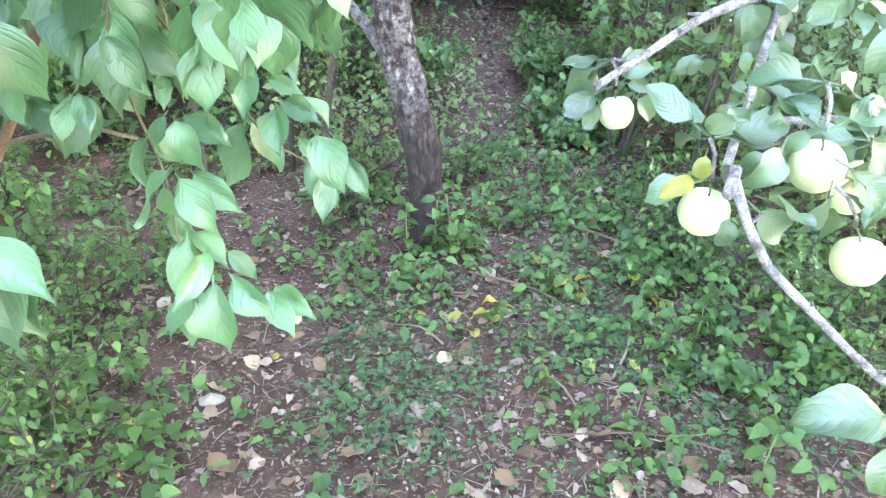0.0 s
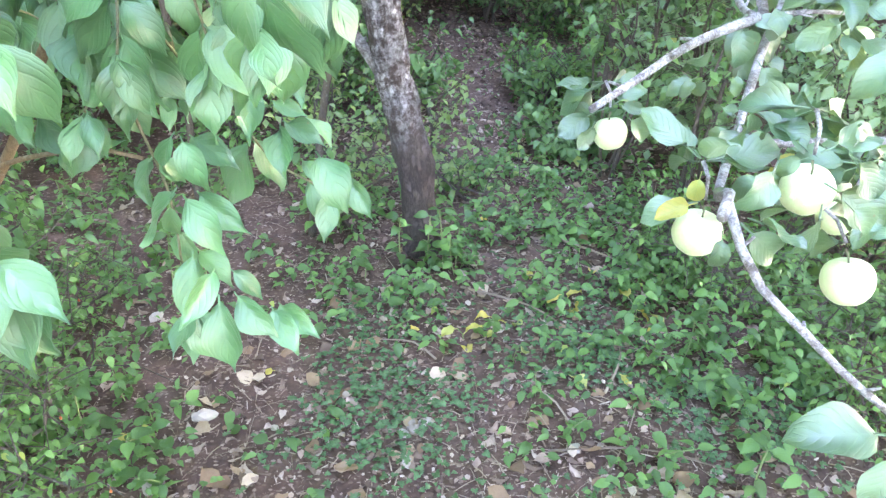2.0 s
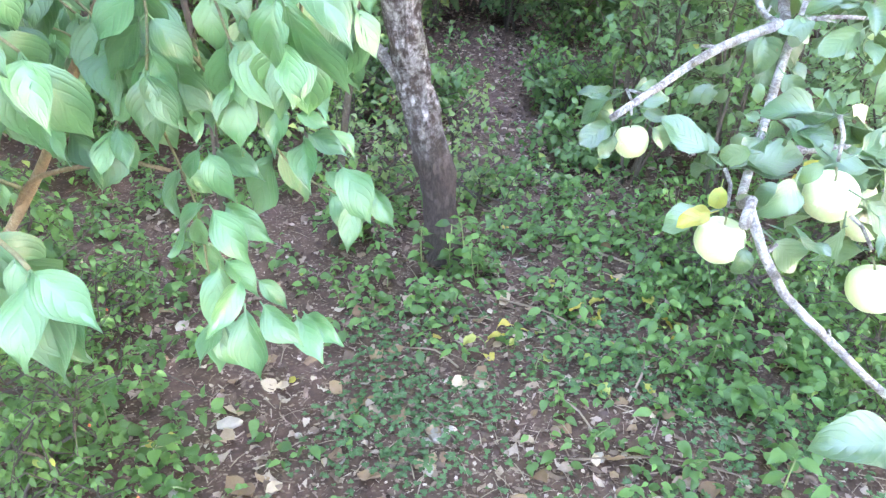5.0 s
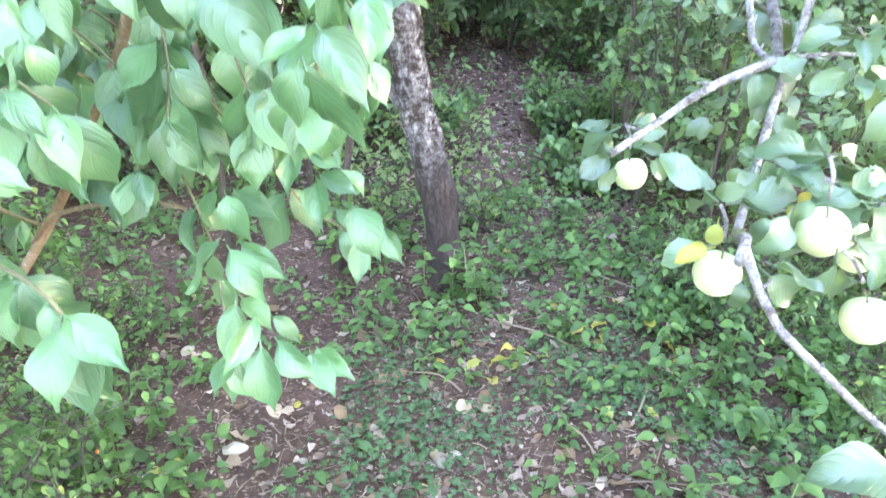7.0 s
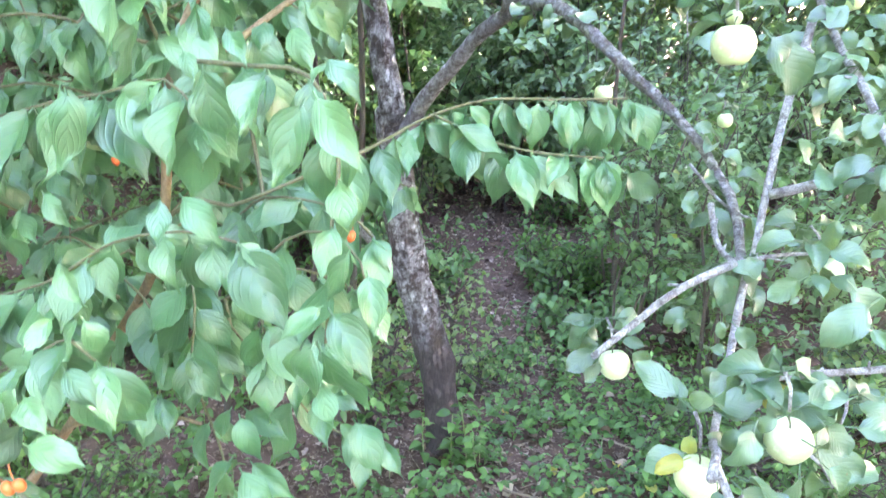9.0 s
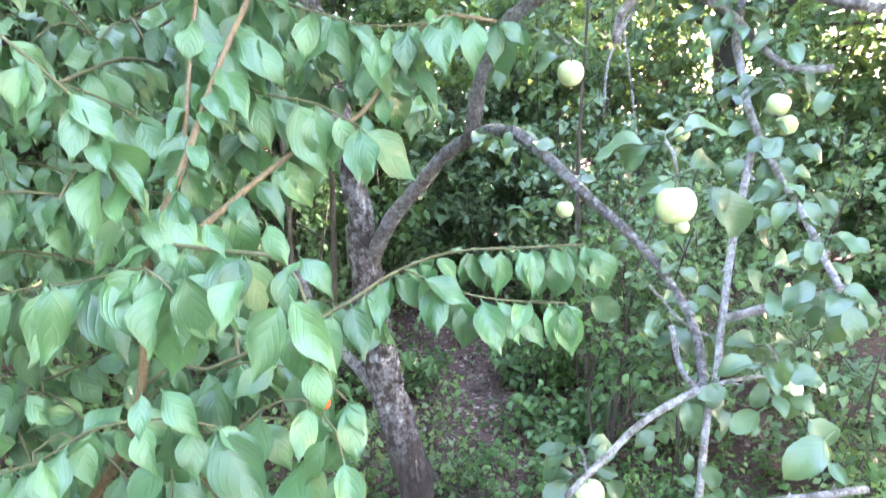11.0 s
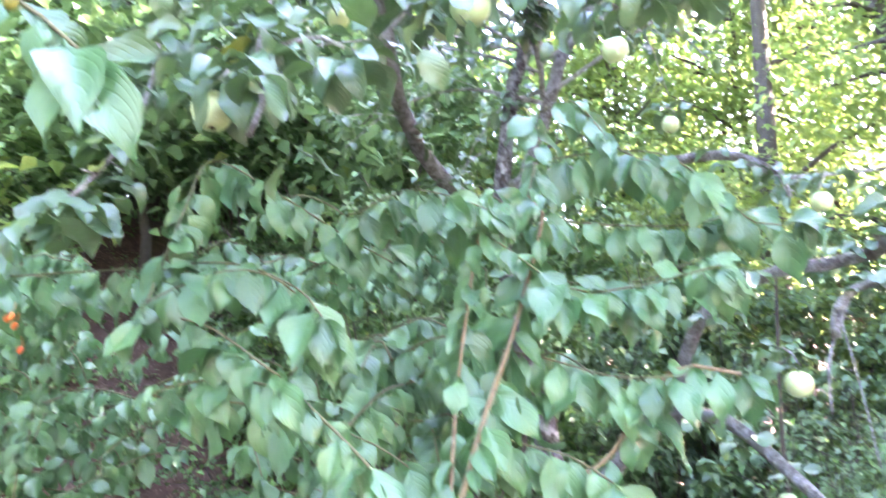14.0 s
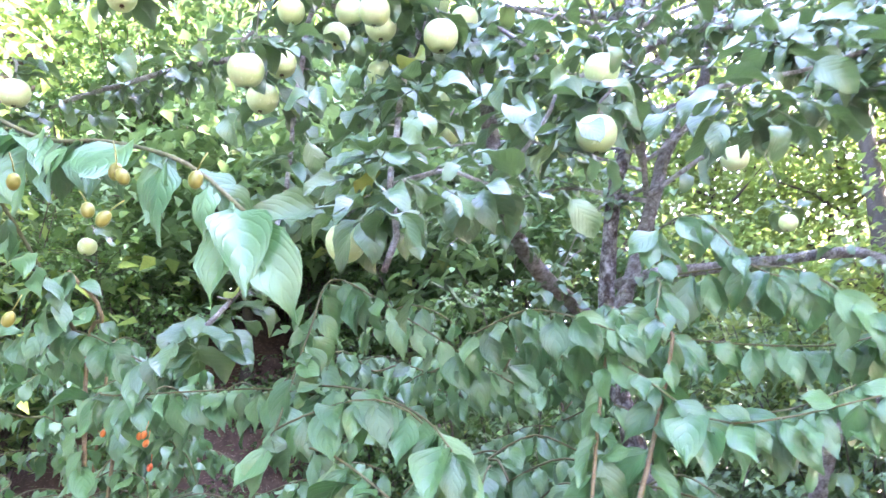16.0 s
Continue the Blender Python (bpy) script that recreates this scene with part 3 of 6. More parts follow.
def cherry_mesh(mat):
    verts, faces = [], []
    for i in range(9):
        a = math.pi * i / 8
        for k in range(10):
            b = 2 * math.pi * k / 10
            verts.append((0.0056 * math.sin(a) * math.cos(b), 0.0056 * math.sin(a) * math.sin(b), 0.0076 * math.cos(a)))
    for i in range(8):
        for k in range(10):
            faces.append((i * 10 + (k + 1) % 10, i * 10 + k, (i + 1) * 10 + k, (i + 1) * 10 + (k + 1) % 10))
    w, g = tube([np.array((0, 0, 0.008)), np.array((0.002, 0, 0.016)), np.array((0.005, 0, 0.024))], [0.0006, 0.0006, 0.0007], 5)
    o = len(verts)
    return mesh_of("cherry", verts + list(w), faces + [tuple(i + o for i in q) for q in g], mat)


CHERRIES = (cherry_mesh(cherry_olive), cherry_mesh(cherry_orange))


def cherry(x, y, z, ripe):
    part("cherry", CHERRIES[ripe], shrub, ("olive-green unripe cherry", "orange-red ripe cherry")[ripe], pose(x, y, z, rng.uniform(-25, 25), rng.uniform(-25, 25), rng.uniform(0, 360)))


def hung_apple_leaf(x0, y0, z0, x1, y1, z1):
    d = Vector((x1 - x0, y1 - y0, z1 - z0))
    m = aim((x0, y0, z0), d, (rng.gauss(0, 0.5), -0.7 + rng.gauss(0, 0.3), 0.6), d.length / 0.078)
    part("leaf", APPLE_MESHES[rng.randrange(len(APPLE_MESHES))], tree, "", m)


def hung_shrub_leaf(x0, y0, z0, x1, y1, z1):
    d = Vector((x1 - x0, y1 - y0, z1 - z0))
    m = aim((x0, y0, z0), d, (rng.gauss(0, 0.35), -0.7 + rng.gauss(0, 0.3), 0.6), d.length / 0.084)
    part("leaf", CHERRY_MESHES[rng.randrange(len(CHERRY_MESHES))], shrub, "", m)


limb("trunk", 0.085, 0.026, 0, [(-0.050, 2.600, -0.075), (-0.070, 2.620, 0.196), (-0.096, 2.630, 0.448), (-0.153, 2.630, 0.706), (-0.183, 2.600, 0.892), (-0.210, 2.570, 1.222), (-0.222, 2.550, 1.462), (-0.208, 2.530, 1.476), (-0.230, 2.520, 1.651), (-0.260, 2.500, 1.905), (-0.289, 2.480, 2.017), (-0.343, 2.460, 2.510), (-0.271, 2.450, 2.998), (-0.145, 2.420, 3.382), (-0.111, 2.400, 3.825)])
limb("stem", 0.034, 0.018, 0, [(-0.331, 2.460, 2.465), (-0.145, 2.450, 2.921), (-0.059, 2.450, 3.162), (0.067, 2.450, 3.331), (0.141, 2.450, 3.512), (0.205, 2.450, 3.831)])
limb("limb", 0.036, 0.008, 0.7, [(-0.204, 2.550, 1.317), (-0.101, 2.480, 1.498), (0.012, 2.400, 1.625), (0.116, 2.300, 1.736), (0.192, 2.200, 1.791), (0.265, 2.050, 1.811), (0.327, 1.900, 1.778), (0.390, 1.750, 1.698), (0.450, 1.660, 1.621), (0.519, 1.580, 1.547), (0.576, 1.520, 1.470), (0.597, 1.400, 1.382), (0.566, 1.250, 1.318), (0.490, 1.090, 1.335)])
limb("limb", 0.028, 0.012, 0.7, [(0.192, 2.200, 1.788), (0.215, 2.150, 1.926), (0.277, 2.080, 2.088), (0.353, 2.020, 2.162), (0.485, 1.980, 2.214), (0.613, 1.950, 2.228), (0.713, 1.900, 2.238), (0.881, 1.870, 2.294), (1.069, 1.800, 2.321), (1.220, 1.700, 2.324)])
limb("limb", 0.021, 0.013, 0.7, [(0.706, 1.900, 2.235), (0.726, 1.860, 2.269), (0.818, 1.800, 2.247), (0.894, 1.750, 2.196), (0.964, 1.700, 2.133), (1.029, 1.660, 2.094), (1.148, 1.600, 2.049)])
limb("branch", 0.013, 0.009, 3, [(0.545, 1.760, 2.019), (0.561, 1.760, 2.095), (0.611, 1.770, 2.142), (0.692, 1.780, 2.158), (0.762, 1.770, 2.131), (0.849, 1.740, 2.069), (0.903, 1.700, 1.987), (0.955, 1.660, 1.926), (1.031, 1.600, 1.919)])
limb("branch", 0.013, 0.007, 2, [(0.908, 1.780, 2.204), (0.858, 1.740, 2.042), (0.828, 1.660, 1.928), (0.814, 1.550, 1.794), (0.814, 1.450, 1.694), (0.797, 1.320, 1.628), (0.781, 1.220, 1.566), (0.755, 1.100, 1.504)])
limb("branch", 0.01, 0.0056, 0, [(0.796, 1.520, 1.755), (0.688, 1.370, 1.589), (0.623, 1.270, 1.496), (0.578, 1.200, 1.371), (0.502, 1.080, 1.281), (0.435, 0.950, 1.205), (0.358, 0.800, 1.176), (0.289, 0.620, 1.267), (0.268, 0.580, 1.260)])
limb("branch", 0.007, 0.0055, 0, [(0.520, 1.300, 1.390), (0.499, 1.200, 1.338), (0.490, 1.090, 1.335)])
limb("branch", 0.0085, 0.0055, 0, [(0.490, 1.090, 1.335), (0.363, 1.035, 1.302), (0.290, 0.985, 1.272), (0.207, 0.915, 1.248)])
limb("twig", 0.005, 0.003, 3, [(0.490, 1.090, 1.335), (0.582, 1.120, 1.338), (0.681, 1.150, 1.327)])
limb("branch", 0.0054, 0.004, 0, [(0.280, 0.600, 1.265), (0.295, 0.580, 1.226), (0.310, 0.550, 1.199), (0.355, 0.530, 1.158), (0.393, 0.520, 1.123), (0.453, 0.500, 1.077)])
limb("branch", 0.01, 0.008, 2, [(0.599, 1.220, 1.426), (0.680, 1.200, 1.450), (0.799, 1.150, 1.492)])
limb("branch", 0.007, 0.006, 2, [(0.418, 0.900, 1.192), (0.484, 0.930, 1.194), (0.585, 0.950, 1.188), (0.736, 0.970, 1.184)])
limb("twig", 0.004, 0.003, 1, [(0.523, 1.450, 1.446), (0.599, 1.400, 1.354), (0.714, 1.350, 1.315)])
limb("twig", 0.006, 0.003, 0, [(0.636, 1.880, 2.131), (0.577, 1.800, 2.062), (0.517, 1.740, 1.970), (0.492, 1.700, 1.836)])
limb("twig", 0.0035, 0.002, 0, [(0.577, 1.800, 2.062), (0.581, 1.740, 1.875), (0.583, 1.700, 1.710)])
limb("limb", 0.024, 0.017, 2, [(-0.295, 2.460, 2.661), (-0.168, 2.420, 2.684), (0.116, 2.400, 2.680), (0.359, 2.360, 2.675), (0.495, 2.330, 2.665), (0.595, 2.310, 2.594)])
limb("twig", 0.012, 0.008, 0, [(0.634, 2.330, 2.618), (0.632, 2.300, 2.551), (0.644, 2.280, 2.487)])
limb("branch", 0.01, 0.006, 2, [(0.614, 2.330, 2.570), (0.765, 2.300, 2.557), (0.952, 2.250, 2.553)])
limb("limb", 0.034, 0.016, 2, [(-0.348, 2.470, 2.446), (-0.426, 2.320, 2.557), (-0.525, 2.100, 2.660), (-0.563, 1.850, 2.753), (-0.548, 1.620, 2.848), (-0.539, 1.350, 3.156), (-0.560, 1.120, 3.000), (-0.900, 1.250, 3.120)])
limb("branch", 0.008, 0.0045, 4, [(-0.560, 1.120, 3.000), (-0.542, 1.000, 2.948), (-0.534, 0.850, 2.735), (-0.514, 0.740, 2.563), (-0.495, 0.660, 2.447), (-0.467, 0.610, 2.356), (-0.481, 0.600, 2.310)])
limb("branch", 0.0075, 0.004, 3, [(-0.680, 1.160, 3.040), (-0.830, 1.080, 3.100), (-0.821, 0.980, 2.853), (-0.781, 0.880, 2.615), (-0.760, 0.800, 2.447), (-0.795, 0.740, 2.332), (-0.824, 0.700, 2.276)])
limb("branch", 0.011, 0.006, 4, [(-0.900, 1.250, 3.120), (-1.368, 1.300, 3.175), (-1.604, 1.300, 3.165), (-1.812, 1.300, 3.151), (-2.141, 1.300, 3.100)])
limb("branch", 0.018, 0.009, 3, [(-0.130, 2.420, 3.580), (0.028, 2.200, 3.507), (0.155, 1.900, 3.328), (0.228, 1.500, 3.035), (0.198, 1.100, 2.738)])
limb("twig", 0.006, 0.003, 5, [(0.155, 1.900, 3.328), (0.278, 1.000, 2.737), (0.106, 0.800, 2.589), (-0.003, 0.720, 2.543), (-0.089, 0.700, 2.529)])
limb("twig", 0.006, 0.003, 5, [(-0.539, 1.350, 3.156), (-0.366, 0.950, 2.837), (-0.274, 0.800, 2.632), (-0.304, 0.720, 2.507), (-0.335, 0.700, 2.462)])
limb("twig", 0.005, 0.003, 4, [(-0.495, 0.660, 2.447), (-0.404, 0.660, 2.458), (-0.356, 0.680, 2.433)])
shoot("stem", 0.0105, 0.0065, 0, [(-1.500, 1.020, -0.030), (-1.080, 0.980, 0.620), (-0.656, 0.920, 1.127), (-0.531, 0.880, 1.297), (-0.405, 0.820, 1.471), (-0.328, 0.749, 1.721)])
shoot("stem", 0.0055, 0.003, 4, [(-0.328, 0.749, 1.721), (-0.285, 0.780, 1.812), (-0.247, 0.850, 1.933), (-0.194, 0.950, 2.086), (-0.143, 1.000, 2.259), (-0.166, 1.000, 2.291)])
shoot("stem", 0.004, 0.002, 4, [(-0.315, 0.760, 1.738), (-0.299, 0.800, 1.794), (-0.295, 0.850, 1.883), (-0.287, 0.900, 2.000), (-0.262, 0.950, 2.164), (-0.231, 0.980, 2.308)])
shoot("twig", 0.0028, 0.0018, 5, [(-0.328, 0.749, 1.721), (-0.346, 0.720, 1.800), (-0.364, 0.700, 1.885), (-0.493, 0.700, 2.017)])
shoot("twig", 0.005, 0.003, 4, [(-0.328, 0.749, 1.721), (-0.286, 0.800, 1.726), (-0.222, 0.880, 1.778), (-0.139, 0.920, 1.835), (-0.073, 0.950, 1.864), (0.033, 0.950, 1.988), (0.128, 0.930, 1.980)])
shoot("twig", 0.003, 0.0016, 5, [(-0.309, 0.840, 1.525), (-0.185, 0.860, 1.567), (-0.110, 0.900, 1.593), (-0.046, 0.950, 1.620), (0.047, 0.980, 1.642), (0.178, 1.000, 1.637), (0.264, 1.000, 1.636)])
shoot("twig", 0.002, 0.0014, 5, [(-0.030, 0.950, 1.626), (0.061, 0.950, 1.582), (0.136, 0.950, 1.564), (0.221, 0.950, 1.555)])
shoot("twig", 0.0045, 0.0025, 0, [(-0.687, 0.930, 1.102), (-0.592, 0.860, 1.185), (-0.442, 0.800, 1.234), (-0.359, 0.760, 1.240)])
shoot("twig", 0.0022, 0.0014, 1.2, [(-0.399, 0.800, 1.389), (-0.373, 0.780, 1.316), (-0.332, 0.750, 1.196), (-0.322, 0.720, 1.130), (-0.311, 0.700, 1.070)])
shoot("twig", 0.003, 0.0016, 3, [(-0.328, 0.749, 1.721), (-0.231, 0.700, 1.713), (-0.151, 0.660, 1.701), (-0.123, 0.630, 1.628), (-0.132, 0.610, 1.556), (-0.138, 0.590, 1.483), (-0.141, 0.570, 1.442)])
shoot("twig", 0.0035, 0.002, 5, [(-0.800, 0.800, 1.250), (-0.532, 0.600, 1.272), (-0.377, 0.460, 1.316), (-0.330, 0.420, 1.311)])
shoot("twig", 0.0022, 0.0014, 1.2, [(-0.365, 0.860, 1.386), (-0.302, 0.850, 1.297), (-0.263, 0.830, 1.272), (-0.220, 0.810, 1.219), (-0.175, 0.800, 1.194), (-0.145, 0.790, 1.182)])
shoot("twig", 0.002, 0.0014, 1.6, [(-0.469, 0.800, 1.463), (-0.403, 0.750, 1.428), (-0.362, 0.720, 1.359), (-0.382, 0.700, 1.319)])
shoot("twig", 0.002, 0.0014, 1.6, [(-0.508, 0.750, 1.461), (-0.459, 0.680, 1.417), (-0.441, 0.620, 1.388)])
shoot("twig", 0.002, 0.0014, 1.6, [(-0.280, 0.750, 1.470), (-0.247, 0.700, 1.439), (-0.231, 0.680, 1.390)])
shoot("twig", 0.002, 0.0014, 1.6, [(-0.158, 0.720, 1.518), (-0.115, 0.680, 1.492), (-0.105, 0.660, 1.452)])
shoot("twig", 0.002, 0.0014, 5, [(-0.720, 0.800, 1.393), (-0.469, 0.660, 1.485), (-0.364, 0.620, 1.541), (-0.278, 0.600, 1.556), (-0.228, 0.600, 1.543)])
shoot("twig", 0.002, 0.0014, 5, [(-0.682, 0.850, 1.623), (-0.494, 0.750, 1.672), (-0.388, 0.700, 1.688), (-0.310, 0.680, 1.702), (-0.271, 0.660, 1.668)])
shoot("twig", 0.002, 0.0014, 5, [(-0.635, 0.680, 1.337), (-0.474, 0.600, 1.417), (-0.402, 0.570, 1.455), (-0.367, 0.550, 1.439)])
shoot("twig", 0.002, 0.0014, 5, [(-0.324, 0.860, 1.492), (-0.248, 0.800, 1.544), (-0.148, 0.760, 1.536), (-0.106, 0.740, 1.504)])
shoot("twig", 0.002, 0.0014, 5, [(-0.334, 0.740, 1.511), (-0.316, 0.690, 1.441), (-0.320, 0.670, 1.389)])
shoot("twig", 0.002, 0.0014, 5, [(-0.725, 0.750, 2.124), (-0.579, 0.720, 2.164), (-0.507, 0.750, 2.146), (-0.472, 0.800, 2.088)])
shoot("twig", 0.002, 0.0014, 2.5, [(-0.738, 0.800, 1.996), (-0.622, 0.850, 1.976), (-0.527, 0.880, 1.948), (-0.417, 0.880, 1.902), (-0.368, 0.880, 1.869)])
shoot("twig", 0.002, 0.0014, 5, [(-0.747, 1.000, 2.416), (-0.613, 1.000, 2.336), (-0.503, 1.030, 2.256), (-0.416, 1.030, 2.200)])
shoot("twig", 0.002, 0.0014, 5, [(-0.371, 1.100, 2.304), (-0.249, 1.100, 2.253), (-0.153, 1.120, 2.166), (-0.019, 1.000, 2.130), (0.105, 1.000, 2.163)])
shoot("twig", 0.002, 0.0014, 5, [(-0.272, 0.960, 2.047), (-0.162, 0.950, 2.020), (-0.056, 0.940, 1.985), (0.031, 0.920, 1.982)])
shoot("twig", 0.002, 0.0014, 6, [(-0.216, 0.900, 1.900), (-0.129, 0.880, 1.878), (-0.072, 0.860, 1.843)])
shoot("twig", 0.002, 0.0014, 4, [(-0.137, 1.100, 2.379), (0.065, 1.050, 2.355), (0.192, 1.000, 2.213), (0.257, 1.000, 2.217)])
shoot("stem", 0.008, 0.004, 3, [(-1.050, 1.000, -0.030), (-1.100, 0.950, 1.000), (-1.298, 0.980, 2.227), (-1.246, 0.950, 2.382), (-1.296, 0.900, 2.471)])
shoot("twig", 0.002, 0.0014, 6, [(-1.572, 0.900, 2.331), (-1.310, 0.850, 2.343), (-1.186, 0.850, 2.327), (-1.078, 0.880, 2.270)])
shoot("twig", 0.002, 0.0014, 6, [(-1.154, 0.900, 2.214), (-0.908, 0.900, 2.210), (-0.805, 0.880, 2.203), (-0.693, 0.850, 2.185)])
shoot("twig", 0.002, 0.0014, 6, [(-0.773, 0.900, 2.212), (-0.601, 0.800, 2.185), (-0.489, 0.760, 2.137), (-0.438, 0.720, 2.091)])
shoot("twig", 0.002, 0.0014, 5, [(-0.473, 1.000, 2.289), (-0.377, 0.980, 2.317), (-0.298, 0.950, 2.295), (-0.220, 0.950, 2.260)])
shoot("twig", 0.002, 0.0014, 5, [(-0.159, 1.100, 2.454), (-0.078, 1.080, 2.480), (-0.003, 1.050, 2.370), (0.076, 1.050, 2.333)])
shoot("twig", 0.002, 0.0014, 5, [(-0.225, 0.950, 2.216), (-0.113, 0.920, 2.124), (-0.015, 0.930, 2.119), (0.122, 0.950, 2.144)])
shoot("twig", 0.002, 0.0014, 5, [(-0.133, 1.100, 2.265), (-0.017, 1.100, 2.245), (0.110, 1.100, 2.235), (0.211, 1.100, 2.255)])
shoot("twig", 0.0035, 0.002, 5, [(-1.097, 0.420, 2.603), (-0.812, 0.370, 2.453), (-0.667, 0.330, 2.403), (-0.555, 0.310, 2.353), (-0.488, 0.320, 2.292)])
apple(0.286, 1.091, 1.143)
apple(0.307, 0.717, 1.165)
apple(0.402, 0.681, 1.241)
apple(0.468, 0.655, 1.136)
apple(0.543, 0.826, 1.130)
apple(0.352, 0.837, 1.713)
apple(0.474, 2.112, 1.546)
apple(0.969, 2.399, 1.414)
apple(0.735, 1.224, 1.265)
apple(0.343, 1.411, 1.931)
apple(0.939, 2.324, 1.757)
apple(0.849, 1.509, 1.839)
apple(0.439, 1.050, 2.181)
apple(0.562, 1.776, 2.375)
apple(0.978, 1.711, 1.785)
apple(-1.219, 0.665, 2.739)
apple(-0.743, 0.673, 2.688)
apple(-0.725, 0.747, 2.738)
apple(-0.794, 0.803, 2.713)
apple(-0.672, 0.911, 2.933)
apple(-0.549, 0.741, 2.794)
apple(-0.764, 1.037, 2.976)
apple(-0.576, 0.835, 2.830)
apple(-0.459, 0.818, 2.772)
apple(-0.458, 0.984, 2.911)
apple(-0.478, 0.854, 2.868)
apple(-0.627, 0.960, 2.815)
apple(-0.568, 1.142, 2.824)
apple(-0.601, 1.335, 2.843)
apple(-0.348, 1.098, 2.850)
apple(-0.308, 1.045, 2.861)
apple(-0.199, 0.783, 2.632)
apple(-0.215, 0.748, 2.515)
apple(-0.292, 1.009, 2.628)
apple(-0.560, 0.656, 2.372)
apple(-0.741, 1.069, 2.772)
apple(-0.783, 0.875, 2.939)
apple(0.027, 1.274, 2.650)
apple(0.257, 2.102, 2.728)
apple(-1.015, 0.680, 2.898)
apple(-1.721, 1.365, 2.699)
cherry(-0.590, 0.239, 2.290, 0)
cherry(-0.579, 0.245, 2.283, 0)
cherry(-0.565, 0.238, 2.319, 0)
cherry(-0.553, 0.233, 2.311, 0)
cherry(-0.661, 0.229, 2.322, 0)
cherry(-0.480, 0.228, 2.295, 0)
cherry(-0.714, 0.287, 2.220, 0)
cherry(-1.075, 0.887, 2.137, 1)
cherry(-1.066, 0.894, 2.124, 1)
cherry(-1.064, 0.907, 2.082, 1)
cherry(-1.176, 0.908, 2.146, 1)
cherry(-1.045, 0.863, 2.138, 1)
cherry(-0.465, 0.866, 1.587, 1)
cherry(-0.128, 0.711, 1.514, 1)
cherry(-0.460, 0.548, 1.391, 1)
cherry(-0.412, 0.452, 1.364, 1)
cherry(-0.402, 0.453, 1.366, 1)
hung_apple_leaf(0.254, 1.096, 1.178, 0.197, 1.052, 1.156)
hung_apple_leaf(0.280, 1.141, 1.192, 0.341, 1.138, 1.204)
hung_apple_leaf(0.289, 1.094, 1.193, 0.331, 1.070, 1.190)
hung_apple_leaf(0.304, 1.085, 1.179, 0.349, 1.057, 1.144)
hung_apple_leaf(0.253, 1.070, 1.173, 0.229, 1.040, 1.135)
hung_apple_leaf(0.365, 0.729, 1.289, 0.301, 0.704, 1.316)
hung_apple_leaf(0.358, 0.730, 1.310, 0.388, 0.679, 1.301)
hung_apple_leaf(0.343, 0.740, 1.269, 0.293, 0.744, 1.262)
hung_apple_leaf(0.391, 0.735, 1.299, 0.401, 0.733, 1.341)
hung_apple_leaf(0.377, 0.762, 1.304, 0.379, 0.751, 1.335)
hung_apple_leaf(0.407, 0.706, 1.291, 0.458, 0.735, 1.306)
hung_apple_leaf(0.349, 0.656, 1.287, 0.316, 0.615, 1.246)
hung_apple_leaf(0.381, 0.658, 1.290, 0.345, 0.657, 1.275)
hung_apple_leaf(0.306, 0.652, 1.205, 0.298, 0.617, 1.174)
hung_apple_leaf(0.304, 0.613, 1.236, 0.353, 0.584, 1.197)
hung_apple_leaf(0.307, 0.607, 1.246, 0.353, 0.567, 1.240)
hung_apple_leaf(0.378, 0.605, 1.262, 0.361, 0.568, 1.211)
hung_apple_leaf(0.399, 0.623, 1.309, 0.438, 0.608, 1.269)
hung_apple_leaf(0.395, 0.598, 1.269, 0.422, 0.570, 1.244)
hung_apple_leaf(0.428, 0.664, 1.299, 0.451, 0.680, 1.321)
hung_apple_leaf(0.374, 0.813, 1.347, 0.401, 0.789, 1.314)
hung_apple_leaf(0.387, 1.109, 1.254, 0.427, 1.081, 1.277)
hung_apple_leaf(0.415, 1.077, 1.240, 0.381, 1.068, 1.222)
hung_apple_leaf(0.418, 0.956, 1.292, 0.410, 0.931, 1.266)
hung_apple_leaf(0.514, 0.932, 1.349, 0.511, 0.899, 1.338)
hung_apple_leaf(0.484, 1.122, 1.689, 0.414, 1.093, 1.724)
hung_apple_leaf(0.448, 0.978, 1.734, 0.516, 0.960, 1.642)
hung_apple_leaf(0.445, 0.956, 1.729, 0.475, 0.931, 1.692)
hung_apple_leaf(0.574, 1.132, 1.549, 0.652, 1.121, 1.509)
hung_apple_leaf(0.630, 1.130, 1.541, 0.712, 1.145, 1.556)
hung_apple_leaf(0.528, 0.850, 1.487, 0.500, 0.836, 1.440)
hung_apple_leaf(0.356, 1.413, 1.451, 0.440, 1.405, 1.382)
hung_apple_leaf(0.453, 1.296, 1.407, 0.476, 1.270, 1.381)
hung_apple_leaf(0.683, 1.266, 1.641, 0.707, 1.265, 1.619)
hung_apple_leaf(0.649, 1.059, 1.648, 0.675, 1.038, 1.631)
hung_apple_leaf(0.529, 0.919, 1.371, 0.474, 0.920, 1.335)
hung_apple_leaf(0.559, 0.870, 1.382, 0.612, 0.861, 1.319)
hung_apple_leaf(0.595, 0.844, 1.362, 0.505, 0.797, 1.327)
hung_apple_leaf(0.560, 0.805, 1.339, 0.562, 0.767, 1.322)
hung_apple_leaf(0.469, 1.231, 1.198, 0.414, 1.198, 1.184)
hung_apple_leaf(0.492, 1.231, 1.197, 0.465, 1.233, 1.155)
hung_apple_leaf(0.414, 0.741, 1.307, 0.377, 0.721, 1.296)
hung_apple_leaf(0.355, 0.683, 1.259, 0.311, 0.672, 1.241)
hung_apple_leaf(0.397, 0.644, 1.267, 0.459, 0.612, 1.235)
